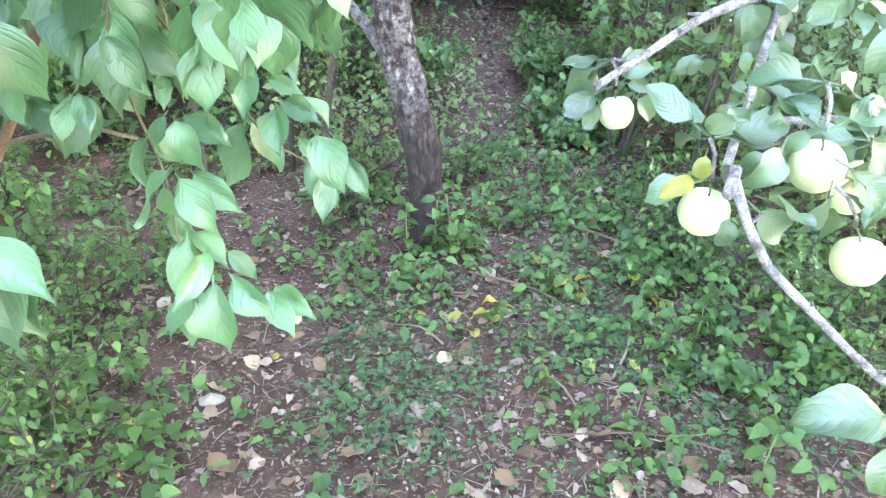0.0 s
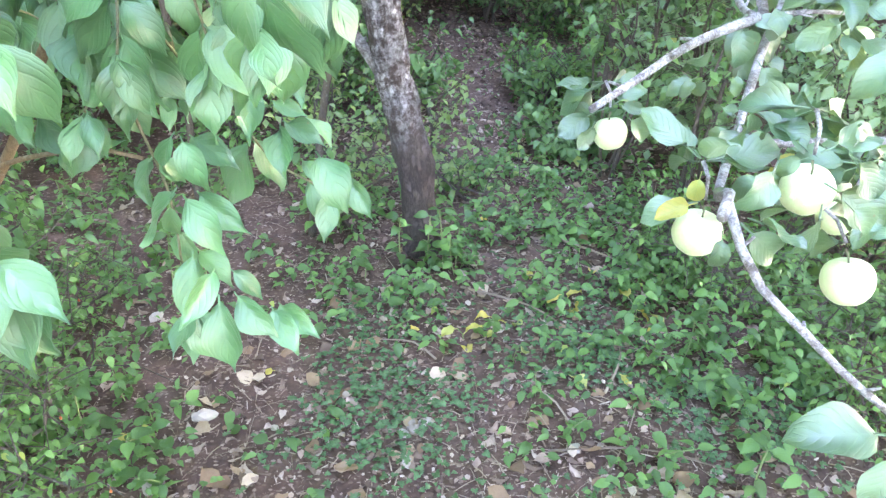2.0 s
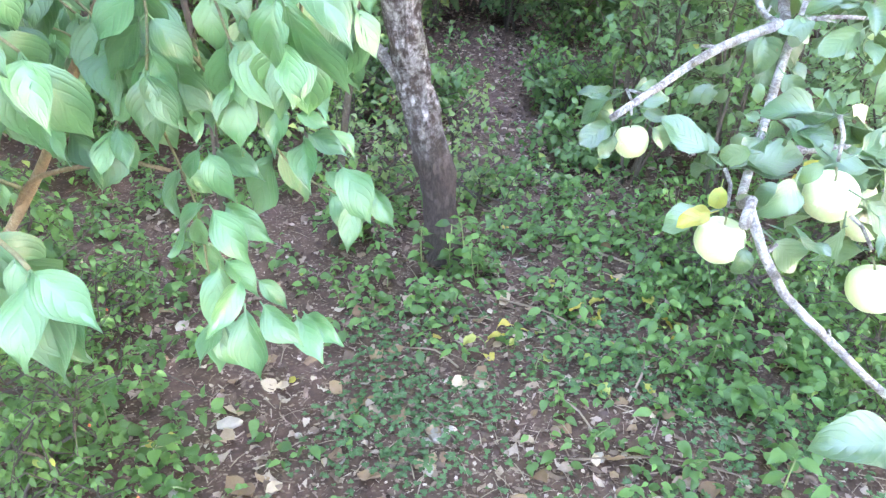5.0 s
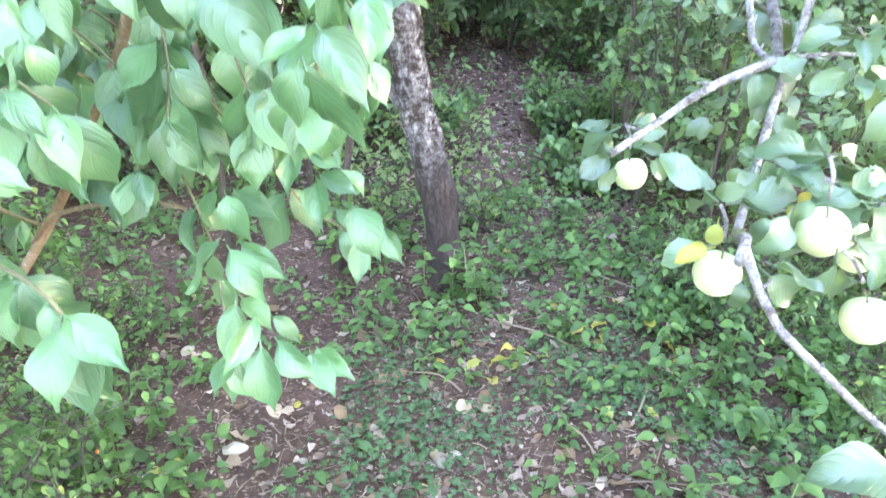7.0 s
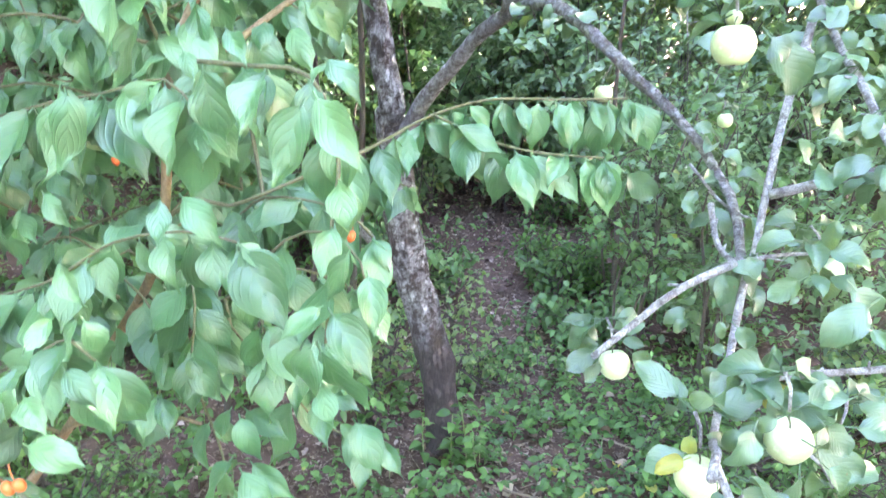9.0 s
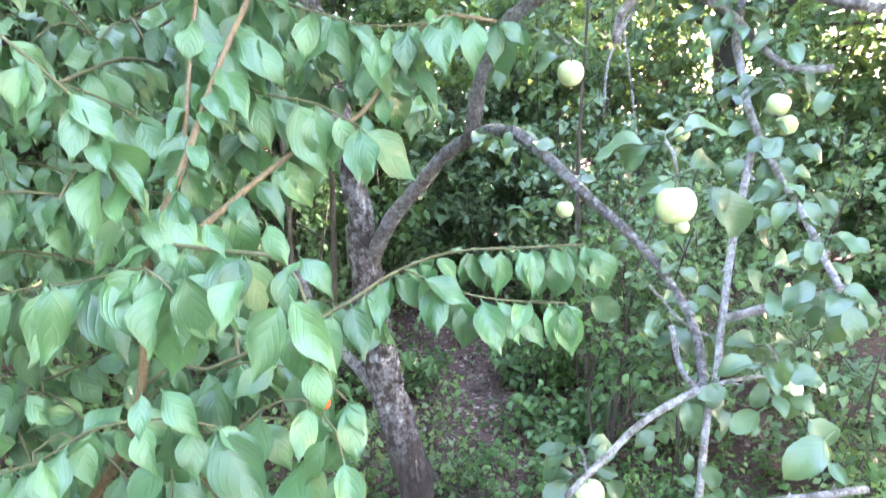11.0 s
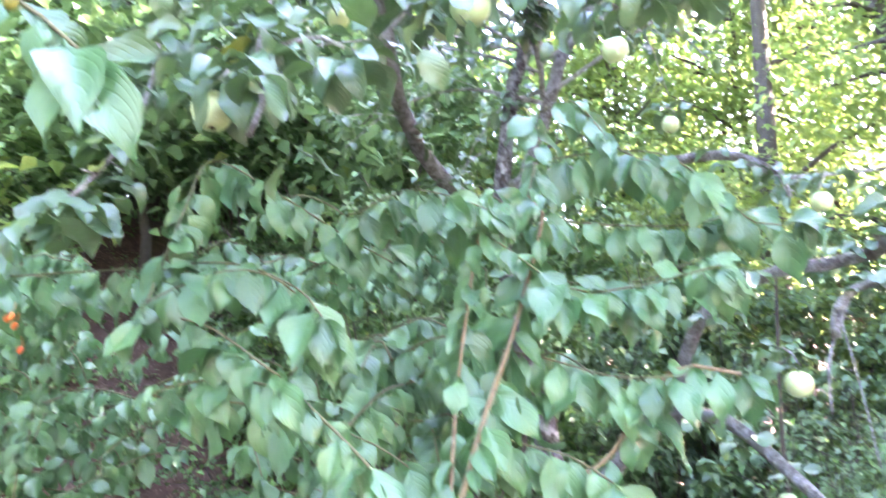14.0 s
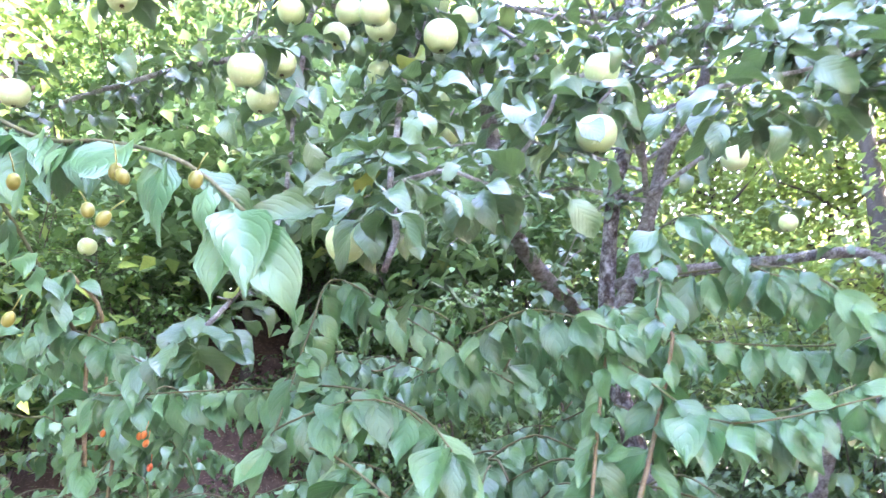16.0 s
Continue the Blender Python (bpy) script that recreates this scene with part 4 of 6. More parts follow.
hung_apple_leaf(0.485, 0.662, 1.220, 0.450, 0.642, 1.193)
hung_apple_leaf(-0.432, 0.384, 2.346, -0.462, 0.360, 2.331)
hung_apple_leaf(-0.444, 0.387, 2.322, -0.511, 0.350, 2.306)
hung_apple_leaf(-0.427, 0.373, 2.313, -0.466, 0.362, 2.287)
hung_apple_leaf(-0.482, 0.394, 2.407, -0.465, 0.404, 2.367)
hung_apple_leaf(-0.379, 0.355, 2.353, -0.409, 0.367, 2.321)
hung_apple_leaf(-0.399, 0.395, 2.417, -0.414, 0.396, 2.392)
hung_apple_leaf(-0.366, 0.359, 2.352, -0.343, 0.376, 2.361)
hung_apple_leaf(-0.359, 0.348, 2.322, -0.335, 0.372, 2.298)
hung_apple_leaf(-0.357, 0.340, 2.280, -0.357, 0.362, 2.261)
hung_apple_leaf(-0.505, 0.469, 2.495, -0.548, 0.455, 2.490)
hung_apple_leaf(-0.507, 0.464, 2.508, -0.492, 0.449, 2.466)
hung_apple_leaf(-0.705, 0.569, 2.682, -0.744, 0.558, 2.709)
hung_apple_leaf(-0.720, 0.559, 2.629, -0.712, 0.587, 2.594)
hung_apple_leaf(-0.753, 0.570, 2.630, -0.750, 0.590, 2.604)
hung_apple_leaf(-0.749, 0.537, 2.562, -0.762, 0.534, 2.531)
hung_apple_leaf(-0.685, 0.529, 2.545, -0.657, 0.546, 2.518)
hung_apple_leaf(-0.673, 0.533, 2.545, -0.663, 0.524, 2.487)
hung_apple_leaf(-0.566, 0.521, 2.620, -0.582, 0.518, 2.639)
hung_apple_leaf(-0.477, 0.503, 2.593, -0.468, 0.507, 2.561)
hung_apple_leaf(-0.361, 0.388, 2.406, -0.335, 0.377, 2.385)
hung_apple_leaf(-0.358, 0.390, 2.403, -0.362, 0.359, 2.370)
hung_apple_leaf(-0.627, 0.506, 2.427, -0.602, 0.517, 2.447)
hung_apple_leaf(-0.637, 0.499, 2.406, -0.631, 0.524, 2.384)
hung_apple_leaf(-1.005, 0.667, 2.774, -0.953, 0.657, 2.735)
hung_apple_leaf(-0.801, 0.591, 2.691, -0.761, 0.612, 2.681)
hung_apple_leaf(-0.263, 0.402, 2.312, -0.230, 0.396, 2.308)
hung_apple_leaf(-0.269, 0.439, 2.329, -0.290, 0.387, 2.371)
hung_apple_leaf(-0.232, 0.411, 2.314, -0.198, 0.411, 2.268)
hung_apple_leaf(-0.314, 0.316, 2.296, -0.280, 0.337, 2.272)
hung_apple_leaf(-0.296, 0.442, 2.437, -0.339, 0.439, 2.436)
hung_apple_leaf(-0.266, 0.426, 2.448, -0.291, 0.388, 2.417)
hung_apple_leaf(-0.248, 0.413, 2.437, -0.276, 0.408, 2.408)
hung_apple_leaf(-0.228, 0.550, 2.508, -0.242, 0.515, 2.480)
hung_apple_leaf(-0.200, 0.430, 2.428, -0.153, 0.449, 2.416)
hung_apple_leaf(-0.185, 0.441, 2.407, -0.153, 0.436, 2.382)
hung_apple_leaf(-0.197, 0.491, 2.374, -0.175, 0.517, 2.347)
hung_apple_leaf(-0.216, 0.483, 2.382, -0.202, 0.510, 2.359)
hung_apple_leaf(-0.057, 0.563, 2.458, -0.123, 0.533, 2.451)
hung_apple_leaf(-0.054, 0.567, 2.448, -0.093, 0.572, 2.451)
hung_apple_leaf(-0.030, 0.574, 2.451, -0.014, 0.556, 2.447)
hung_apple_leaf(-0.002, 0.487, 2.442, 0.034, 0.473, 2.399)
hung_apple_leaf(-0.012, 0.495, 2.405, 0.030, 0.507, 2.387)
hung_apple_leaf(-0.031, 0.552, 2.414, -0.016, 0.530, 2.369)
hung_apple_leaf(-0.065, 0.570, 2.428, -0.090, 0.542, 2.394)
hung_apple_leaf(0.011, 0.534, 2.444, 0.019, 0.526, 2.421)
hung_apple_leaf(0.108, 0.636, 2.567, 0.059, 0.618, 2.557)
hung_apple_leaf(0.017, 0.653, 2.596, -0.028, 0.611, 2.580)
hung_apple_leaf(0.016, 0.616, 2.537, 0.032, 0.587, 2.520)
hung_apple_leaf(-0.162, 0.555, 2.561, -0.194, 0.558, 2.548)
hung_apple_leaf(-0.184, 0.508, 2.513, -0.163, 0.500, 2.480)
hung_apple_leaf(-0.290, 0.438, 2.456, -0.279, 0.449, 2.481)
hung_apple_leaf(-0.321, 0.425, 2.396, -0.307, 0.443, 2.389)
hung_apple_leaf(-0.311, 0.379, 2.340, -0.326, 0.359, 2.327)
hung_apple_leaf(-0.111, 0.620, 2.397, -0.115, 0.612, 2.367)
hung_apple_leaf(-0.084, 0.623, 2.413, -0.093, 0.620, 2.376)
hung_apple_leaf(0.056, 0.555, 2.420, 0.079, 0.561, 2.410)
hung_apple_leaf(0.060, 0.625, 2.552, 0.097, 0.637, 2.530)
hung_apple_leaf(-0.065, 0.944, 2.814, -0.024, 0.955, 2.789)
hung_apple_leaf(-0.014, 0.618, 2.500, 0.009, 0.624, 2.486)
hung_shrub_leaf(-0.295, 0.709, 1.294, -0.332, 0.693, 1.246)
hung_shrub_leaf(-0.277, 0.678, 1.302, -0.254, 0.636, 1.257)
hung_shrub_leaf(-0.279, 0.707, 1.292, -0.223, 0.674, 1.269)
hung_shrub_leaf(-0.288, 0.667, 1.248, -0.331, 0.636, 1.198)
hung_shrub_leaf(-0.267, 0.627, 1.260, -0.222, 0.574, 1.223)
hung_shrub_leaf(-0.263, 0.656, 1.249, -0.211, 0.612, 1.221)
hung_shrub_leaf(-0.303, 0.676, 1.224, -0.305, 0.662, 1.175)
hung_shrub_leaf(-0.263, 0.614, 1.201, -0.265, 0.564, 1.141)
hung_shrub_leaf(-0.263, 0.624, 1.198, -0.221, 0.597, 1.173)
hung_shrub_leaf(-0.184, 0.732, 1.295, -0.173, 0.666, 1.261)
hung_shrub_leaf(-0.186, 0.753, 1.291, -0.136, 0.724, 1.275)
hung_shrub_leaf(-0.165, 0.775, 1.287, -0.122, 0.757, 1.272)
hung_shrub_leaf(-0.144, 0.716, 1.269, -0.103, 0.653, 1.240)
hung_shrub_leaf(-0.166, 0.740, 1.250, -0.142, 0.719, 1.228)
hung_shrub_leaf(-0.110, 0.712, 1.244, -0.083, 0.680, 1.201)
hung_shrub_leaf(-0.222, 0.768, 1.333, -0.211, 0.700, 1.292)
hung_shrub_leaf(-0.202, 0.776, 1.307, -0.160, 0.762, 1.294)
hung_shrub_leaf(-0.205, 0.695, 1.422, -0.217, 0.642, 1.364)
hung_shrub_leaf(-0.164, 0.674, 1.426, -0.142, 0.626, 1.355)
hung_shrub_leaf(-0.203, 0.707, 1.405, -0.190, 0.661, 1.369)
hung_shrub_leaf(-0.141, 0.715, 1.417, -0.125, 0.694, 1.384)
hung_shrub_leaf(-0.366, 0.788, 1.382, -0.293, 0.747, 1.315)
hung_shrub_leaf(-0.380, 0.755, 1.405, -0.381, 0.678, 1.354)
hung_shrub_leaf(-0.380, 0.797, 1.378, -0.365, 0.737, 1.349)
hung_shrub_leaf(-0.348, 0.700, 1.356, -0.392, 0.684, 1.334)
hung_shrub_leaf(-0.343, 0.689, 1.358, -0.341, 0.680, 1.317)
hung_shrub_leaf(-0.339, 0.737, 1.357, -0.341, 0.674, 1.306)
hung_shrub_leaf(-0.375, 0.692, 1.325, -0.356, 0.654, 1.290)
hung_shrub_leaf(-0.304, 0.791, 1.331, -0.267, 0.763, 1.300)
hung_shrub_leaf(-0.325, 0.789, 1.310, -0.315, 0.749, 1.286)
hung_shrub_leaf(-0.481, 0.776, 1.289, -0.431, 0.731, 1.254)
hung_shrub_leaf(-0.495, 0.767, 1.312, -0.461, 0.716, 1.272)
hung_shrub_leaf(-0.416, 0.693, 1.419, -0.397, 0.644, 1.377)
hung_shrub_leaf(-0.357, 0.782, 1.392, -0.305, 0.767, 1.379)
hung_shrub_leaf(-0.403, 0.771, 1.244, -0.436, 0.742, 1.240)
hung_shrub_leaf(-0.463, 0.781, 1.240, -0.446, 0.751, 1.227)
hung_shrub_leaf(-0.227, 0.565, 1.179, -0.218, 0.523, 1.106)
hung_shrub_leaf(-0.234, 0.587, 1.196, -0.249, 0.525, 1.169)
hung_shrub_leaf(-0.214, 0.574, 1.176, -0.174, 0.542, 1.139)
hung_shrub_leaf(-0.221, 0.595, 1.190, -0.183, 0.580, 1.163)
hung_shrub_leaf(-0.181, 0.583, 1.152, -0.152, 0.540, 1.125)
hung_shrub_leaf(-0.176, 0.593, 1.149, -0.133, 0.553, 1.136)
hung_shrub_leaf(-0.134, 0.539, 1.689, -0.168, 0.522, 1.619)
hung_shrub_leaf(-0.125, 0.531, 1.696, -0.088, 0.486, 1.638)
hung_shrub_leaf(-0.122, 0.581, 1.722, -0.085, 0.544, 1.699)
hung_shrub_leaf(-0.120, 0.590, 1.717, -0.139, 0.571, 1.706)
hung_shrub_leaf(-0.230, 0.569, 1.720, -0.222, 0.545, 1.647)
hung_shrub_leaf(-0.175, 0.576, 1.709, -0.197, 0.530, 1.672)
hung_shrub_leaf(-0.234, 0.663, 1.753, -0.209, 0.631, 1.721)
hung_shrub_leaf(-0.159, 0.622, 1.753, -0.142, 0.589, 1.716)
hung_shrub_leaf(-0.181, 0.583, 1.697, -0.202, 0.575, 1.649)
hung_shrub_leaf(-0.308, 0.695, 1.724, -0.346, 0.676, 1.715)
hung_shrub_leaf(-0.401, 0.645, 1.703, -0.427, 0.630, 1.629)
hung_shrub_leaf(-0.397, 0.644, 1.699, -0.364, 0.594, 1.637)
hung_shrub_leaf(-0.284, 0.676, 1.732, -0.269, 0.648, 1.710)
hung_shrub_leaf(-0.365, 0.708, 1.734, -0.373, 0.697, 1.710)
hung_shrub_leaf(-0.394, 0.531, 1.604, -0.422, 0.530, 1.569)
hung_shrub_leaf(-0.388, 0.554, 1.612, -0.364, 0.530, 1.582)
hung_shrub_leaf(-0.287, 0.572, 1.598, -0.281, 0.534, 1.564)
hung_shrub_leaf(-0.265, 0.563, 1.603, -0.223, 0.521, 1.573)
hung_shrub_leaf(-0.123, 0.486, 1.517, -0.160, 0.469, 1.496)
hung_shrub_leaf(-0.116, 0.467, 1.522, -0.077, 0.424, 1.480)
hung_shrub_leaf(-0.126, 0.450, 1.502, -0.148, 0.435, 1.437)
hung_shrub_leaf(-0.122, 0.440, 1.505, -0.098, 0.425, 1.432)
hung_shrub_leaf(-0.119, 0.431, 1.475, -0.118, 0.394, 1.455)
hung_shrub_leaf(-0.088, 0.523, 1.535, -0.078, 0.484, 1.490)
hung_shrub_leaf(-0.104, 0.539, 1.551, -0.135, 0.529, 1.503)
hung_shrub_leaf(-0.349, 0.501, 1.506, -0.362, 0.486, 1.472)
hung_shrub_leaf(-0.344, 0.501, 1.506, -0.322, 0.495, 1.469)
hung_shrub_leaf(-0.341, 0.452, 1.482, -0.308, 0.425, 1.463)
hung_shrub_leaf(-0.370, 0.501, 1.507, -0.378, 0.463, 1.492)
hung_shrub_leaf(-0.362, 0.427, 1.471, -0.336, 0.398, 1.453)
hung_shrub_leaf(-0.368, 0.429, 1.477, -0.390, 0.423, 1.443)
hung_shrub_leaf(-0.338, 0.380, 1.454, -0.291, 0.355, 1.453)
hung_shrub_leaf(-0.384, 0.555, 1.547, -0.370, 0.522, 1.506)

limb("limb", 0.024, 0.016, 0, [(-0.19, 2.6, 0.74), (-0.236, 2.6, 0.823), (-0.288, 2.6, 0.902), (-0.362, 2.62, 0.995), (-0.45, 2.65, 1.15), (-0.5, 2.7, 1.3)])
part("leaf", APPLE_YELLOW[0], tree, "yellowed leaf", aim((0.279, 0.676, 1.265), (-0.15, -0.2, -1), (-0.4, -1, 0.4), 0.5))
part("leaf", APPLE_YELLOW[1], tree, "yellowed leaf", aim((0.275, 0.66, 1.235), (-1, -0.2, -0.25), (0, -0.8, 1), 0.6))
limb("twig", 0.003, 0.002, 0, [(0.455, 0.50, 1.077), (0.45, 0.47, 1.085), (0.425, 0.45, 1.09)])
part("leaf", APPLE_MESHES[2], tree, "", aim((0.425, 0.45, 1.10), (-1, -0.05, 0.12), (0, -0.5, 1), 1.3))
part("leaf", APPLE_MESHES[4], tree, "", aim((0.43, 0.45, 1.088), (-0.5, -0.6, -0.5), (0, -0.5, 1), 1.0))

# the spreading upper crown
for k in range(30):
    a = 2.4 * k + rng.uniform(-0.5, 0.5)
    z = rng.uniform(2.95, 3.9)
    x0 = -0.32 if z < 2.9 else -0.15
    reach = rng.uniform(0.7, 1.9)
    d = Vector((math.cos(a) * 1.25 - 0.12, math.sin(a) * 0.75 - 0.2, rng.uniform(-0.05, 0.35))) * reach
    p0 = Vector((x0, 2.43, z))
    if p0.y + d.y < 0.95:
        d.y = 0.95 - p0.y
    limb("branch", rng.uniform(0.007, 0.012), 0.003, 1.3, [p0, p0 + d * 0.35 + Vector((0, 0, 0.10)), p0 + d * 0.7 + Vector((0, 0, 0.06)), p0 + d + Vector((0, 0, -0.10))])
    q = p0 + d * 0.6
    e = Vector((rng.gauss(0, 0.35), rng.gauss(0, 0.25), rng.uniform(-0.3, 0.15)))
    limb("twig", 0.004, 0.002, 1.6, [q, q + e * 0.5 + Vector((0, 0, 0.03)), q + e])

# unseen boughs that reach out overhead, added to shade the shrub's leaves
for k in range(16):
    x0, y0, z0 = -0.56 - 0.09 * k, 1.15, 3.15 + 0.02 * k
    d = Vector((rng.uniform(-0.7, 0.1), -rng.uniform(0.5, 1.5), rng.uniform(0.15, 0.5)))
    p0 = Vector((x0, y0, z0))
    limb("branch", 0.009, 0.003, 4.5, [p0, p0 + d * 0.4 + Vector((0, 0, 0.12)), p0 + d])

# twigs that fill the shrub between its main shoots
for _ in range(80):
    x = rng.uniform(-1.35, -0.35)
    y = rng.uniform(0.85, 1.45)
    z = rng.uniform(1.25, 2.12) + 0.06 * (x < -0.8)
    if -1.3 < x < -0.55 and z > 1.72 or x > -0.35 and z < 1.7 or (-0.75 < x < -0.35 and y < 0.95 and z < 1.45):
        continue
    a = rng.uniform(0, 6.28)
    l = rng.uniform(0.18, 0.34)
    p0 = Vector((x, y, z))
    d = Vector((math.cos(a), math.sin(a) * 0.6 - 0.3, 0.1)) * l
    shoot("twig", 0.003, 0.0018, 4.5, [p0, p0 + d * 0.5 + Vector((0, 0, 0.03)), p0 + d + Vector((0, 0, -0.03))])

# the shrub's back, dense to the ground on its far side
for _ in range(150):
    x, y, z = rng.uniform(-2.9, -0.25), rng.uniform(1.35, 2.3), rng.uniform(1.5, 2.45)
    if x > -0.75 and z < 1.75 or abs(math.atan2(-x - 0.15, y + 0.2) - 0.54) < 0.07 and z > 2.0:
        continue
    a, l = rng.uniform(0, 6.28), rng.uniform(0.2, 0.4)
    p0 = Vector((x, y, z))
    d = Vector((math.cos(a), math.sin(a) * 0.6 - 0.3, 0.05)) * l
    shoot("twig", 0.003, 0.0018, 3.4, [p0, p0 + d * 0.5 + Vector((0, 0, 0.03)), p0 + d + Vector((0, 0, -0.04))])
for x, y in [(-1.75, 1.6), (-2.1, 1.9), (-2.5, 1.6)]:
    shoot("stem", 0.010, 0.005, 0, [(x, y, -0.03), (x + 0.05, y, 0.9), (x - 0.08, y + 0.05, 1.7), (x + 0.04, y - 0.05, 2.4)])

if shrub_leaves:
    tagged(part("foliage", joined_leaves("foliage", CHERRY_COARSE, shrub_leaves, cherry_leaf_joined, rng), shrub, "", Matrix.Identity(4)), kind="stuff")
if tree_leaves:
    tagged(part("foliage", joined_leaves("foliage", APPLE_COARSE, tree_leaves, apple_leaf_joined, rng), tree, "", Matrix.Identity(4)), kind="stuff")


# ---- thicket and wood behind ----
def bush(x, y, height, spread, stems_n, leaves, size, mat, shapes, label, group, name="thicket_bush", lean=0.25, low=0.15):
    r = random.Random(int(x * 971 + y * 131 + height * 17))
    z0 = ground_height(x, y)
    b = thing(name, (x, y, z0), label, "shrub", group)
    tubes, leafpoints = [], []
    for _ in range(stems_n):
        a = r.uniform(0, 6.28)
        out = Vector((math.cos(a), math.sin(a), 0)) * spread * r.uniform(0.3, 1.0)
        h = height * r.uniform(0.65, 1.05)
        pts = [Vector((x + r.uniform(-0.08, 0.08), y + r.uniform(-0.08, 0.08), z0 - 0.03))]
        for k in (0.35, 0.7, 1.0):
            pts.append(Vector((x, y, z0)) + out * k ** 1.4 + Vector((r.gauss(0, 0.06), r.gauss(0, 0.06), h * k)) * 1.0)
        path = spline(pts, 0.12)
        n = len(path)
        r0 = r.uniform(0.006, 0.012) * (1 + height * 0.12)
        v, f = tube(path, [r0 * (1 - 0.75 * i / (n - 1)) for i in range(n)], 5)
        part("stem", mesh_of("stem", v, f, sapling_bark), b, "", Matrix.Identity(4))
        for _ in range(int(5 + 5 * height)):
            i = r.randrange(max(1, int(n * low)), n)
            d = Vector((r.gauss(0, 1), r.gauss(0, 1), r.uniform(-0.3, 0.8))).normalized() * r.uniform(0.12, 0.42) * (0.6 + 0.25 * height)
            q = path[i]
            w = [q, q + np.array(d) * 0.5 + np.array((0, 0, 0.03)), q + np.array(d) + np.array((0, 0, -0.02))]
            tubes.append(tube(w, [0.003, 0.0022, 0.0015], 3))
            leafpoints.append((Vector(q), d))
    v, f = joined_tubes(tubes)
    tagged(part("brushwood", mesh_of("brushwood", v, f, sapling_bark), b, "", Matrix.Identity(4)), kind="stuff")
    poses = []
    for _ in range(leaves):
        q, d = leafpoints[r.randrange(len(leafpoints))]
        u = r.uniform(0.15, 1.1)
        p = q + d * u + Vector((r.gauss(0, 0.03), r.gauss(0, 0.03), r.gauss(0, 0.03)))
        a = r.uniform(0, 6.28)
        tip = Vector((math.cos(a), math.sin(a), r.uniform(-1.1, 0.1)))
        poses.append((*p, *tip, r.uniform(-0.5, 0.5), r.uniform(-0.7, 0.3), 1.0, size * r.uniform(0.7, 1.2)))
    tagged(part("foliage", joined_leaves("foliage", shapes, poses, mat, r), b, "", Matrix.Identity(4)), kind="stuff")
    return b


def wood_tree(x, y, height, radius, leaves, label, bare=0.25, mat=canopy_leaf):
    r = random.Random(int(x * 733 + y * 57))
    z0 = ground_height(x, y)
    b = thing("wood_tree", (x, y, z0), label, "tree", "trees of the sunlit wood")
    pts = [Vector((x, y, z0 - 0.05))] + [Vector((x + r.gauss(0, 0.15), y + r.gauss(0, 0.15), z0 + height * k)) for k in (0.25, 0.5, 0.75, 0.95)]
    path = spline(pts, 0.3)
    n = len(path)
    r0 = 0.018 * height
    v, f = tube(path, [r0 * (1 - 0.8 * i / (n - 1)) for i in range(n)], 9, 0.05, r)
    part("trunk", mesh_of("trunk", v, f, sapling_bark), b, "", Matrix.Identity(4))
    tubes, tips = [], []
    for _ in range(int(9 + height)):
        i = r.randrange(int(n * bare), n)
        a = r.uniform(0, 6.28)
        d = Vector((math.cos(a), math.sin(a), r.uniform(0.0, 0.6))) * radius * r.uniform(0.45, 1.05)
        q = path[i]
        mid, end = q + np.array(d) * 0.5 + np.array((0, 0, 0.12)), q + np.array(d)
        v, f = tube([q, mid, end], [r0 * 0.28, r0 * 0.18, 0.006], 5)
        part("limb", mesh_of("limb", v, f, sapling_bark), b, "", Matrix.Identity(4))
        for _ in range(15):
            u = r.uniform(0.2, 1.15)
            tips.append(Vector(q) + d * u + Vector([r.gauss(0, radius * 0.13) for _ in range(3)]))
    poses = []
    for _ in range(int(leaves * 0.72)):
        c = tips[r.randrange(len(tips))]
        p = c + Vector([r.gauss(0, 0.24) for _ in range(3)])
        a = r.uniform(0, 6.28)
        poses.append((*p, math.cos(a), math.sin(a), r.uniform(-0.9, 0.2), r.uniform(-0.6, 0.6), r.uniform(-0.6, 0.6), 1.0, r.uniform(0.7, 1.35)))
    tagged(part("crown", joined_leaves("crown", CROWN, poses, mat, r), b, "", Matrix.Identity(4)), kind="stuff")


r = random.Random(5)
BUSH_LABEL = "leafy woodland bush with many thin upright stems"
for x, y, h, s, n, l in [(-1.9, 3.6, 1.3, 0.5, 7, 420), (-1.2, 4.3, 1.5, 0.5, 7, 520), (-4.4, 4.6, 1.9, 0.7, 9, 800), (-0.75, 5.2, 1.7, 0.5, 8, 650), (1.35, 3.5, 1.25, 0.5, 9, 620),
                         (1.9, 2.9, 1.0, 0.5, 8, 500), (2.3, 4.0, 1.7, 0.7, 10, 900), (1.55, 4.6, 1.5, 0.5, 8, 700), (1.7, 5.5, 2.0, 0.7, 10, 900), (1.25, 6.9, 1.6, 0.5, 8, 700), (3.1, 3.0, 1.8, 0.7, 9, 800)]:
    # bushes on the right take the lighter leaf colour in place of light
    bush(x, y, h, s, n, int(l * 1.8), 0.85, wood_leaf if x < 0 else wood_leaf_lit_tone, WOOD, BUSH_LABEL, "bushes behind the apple tree")
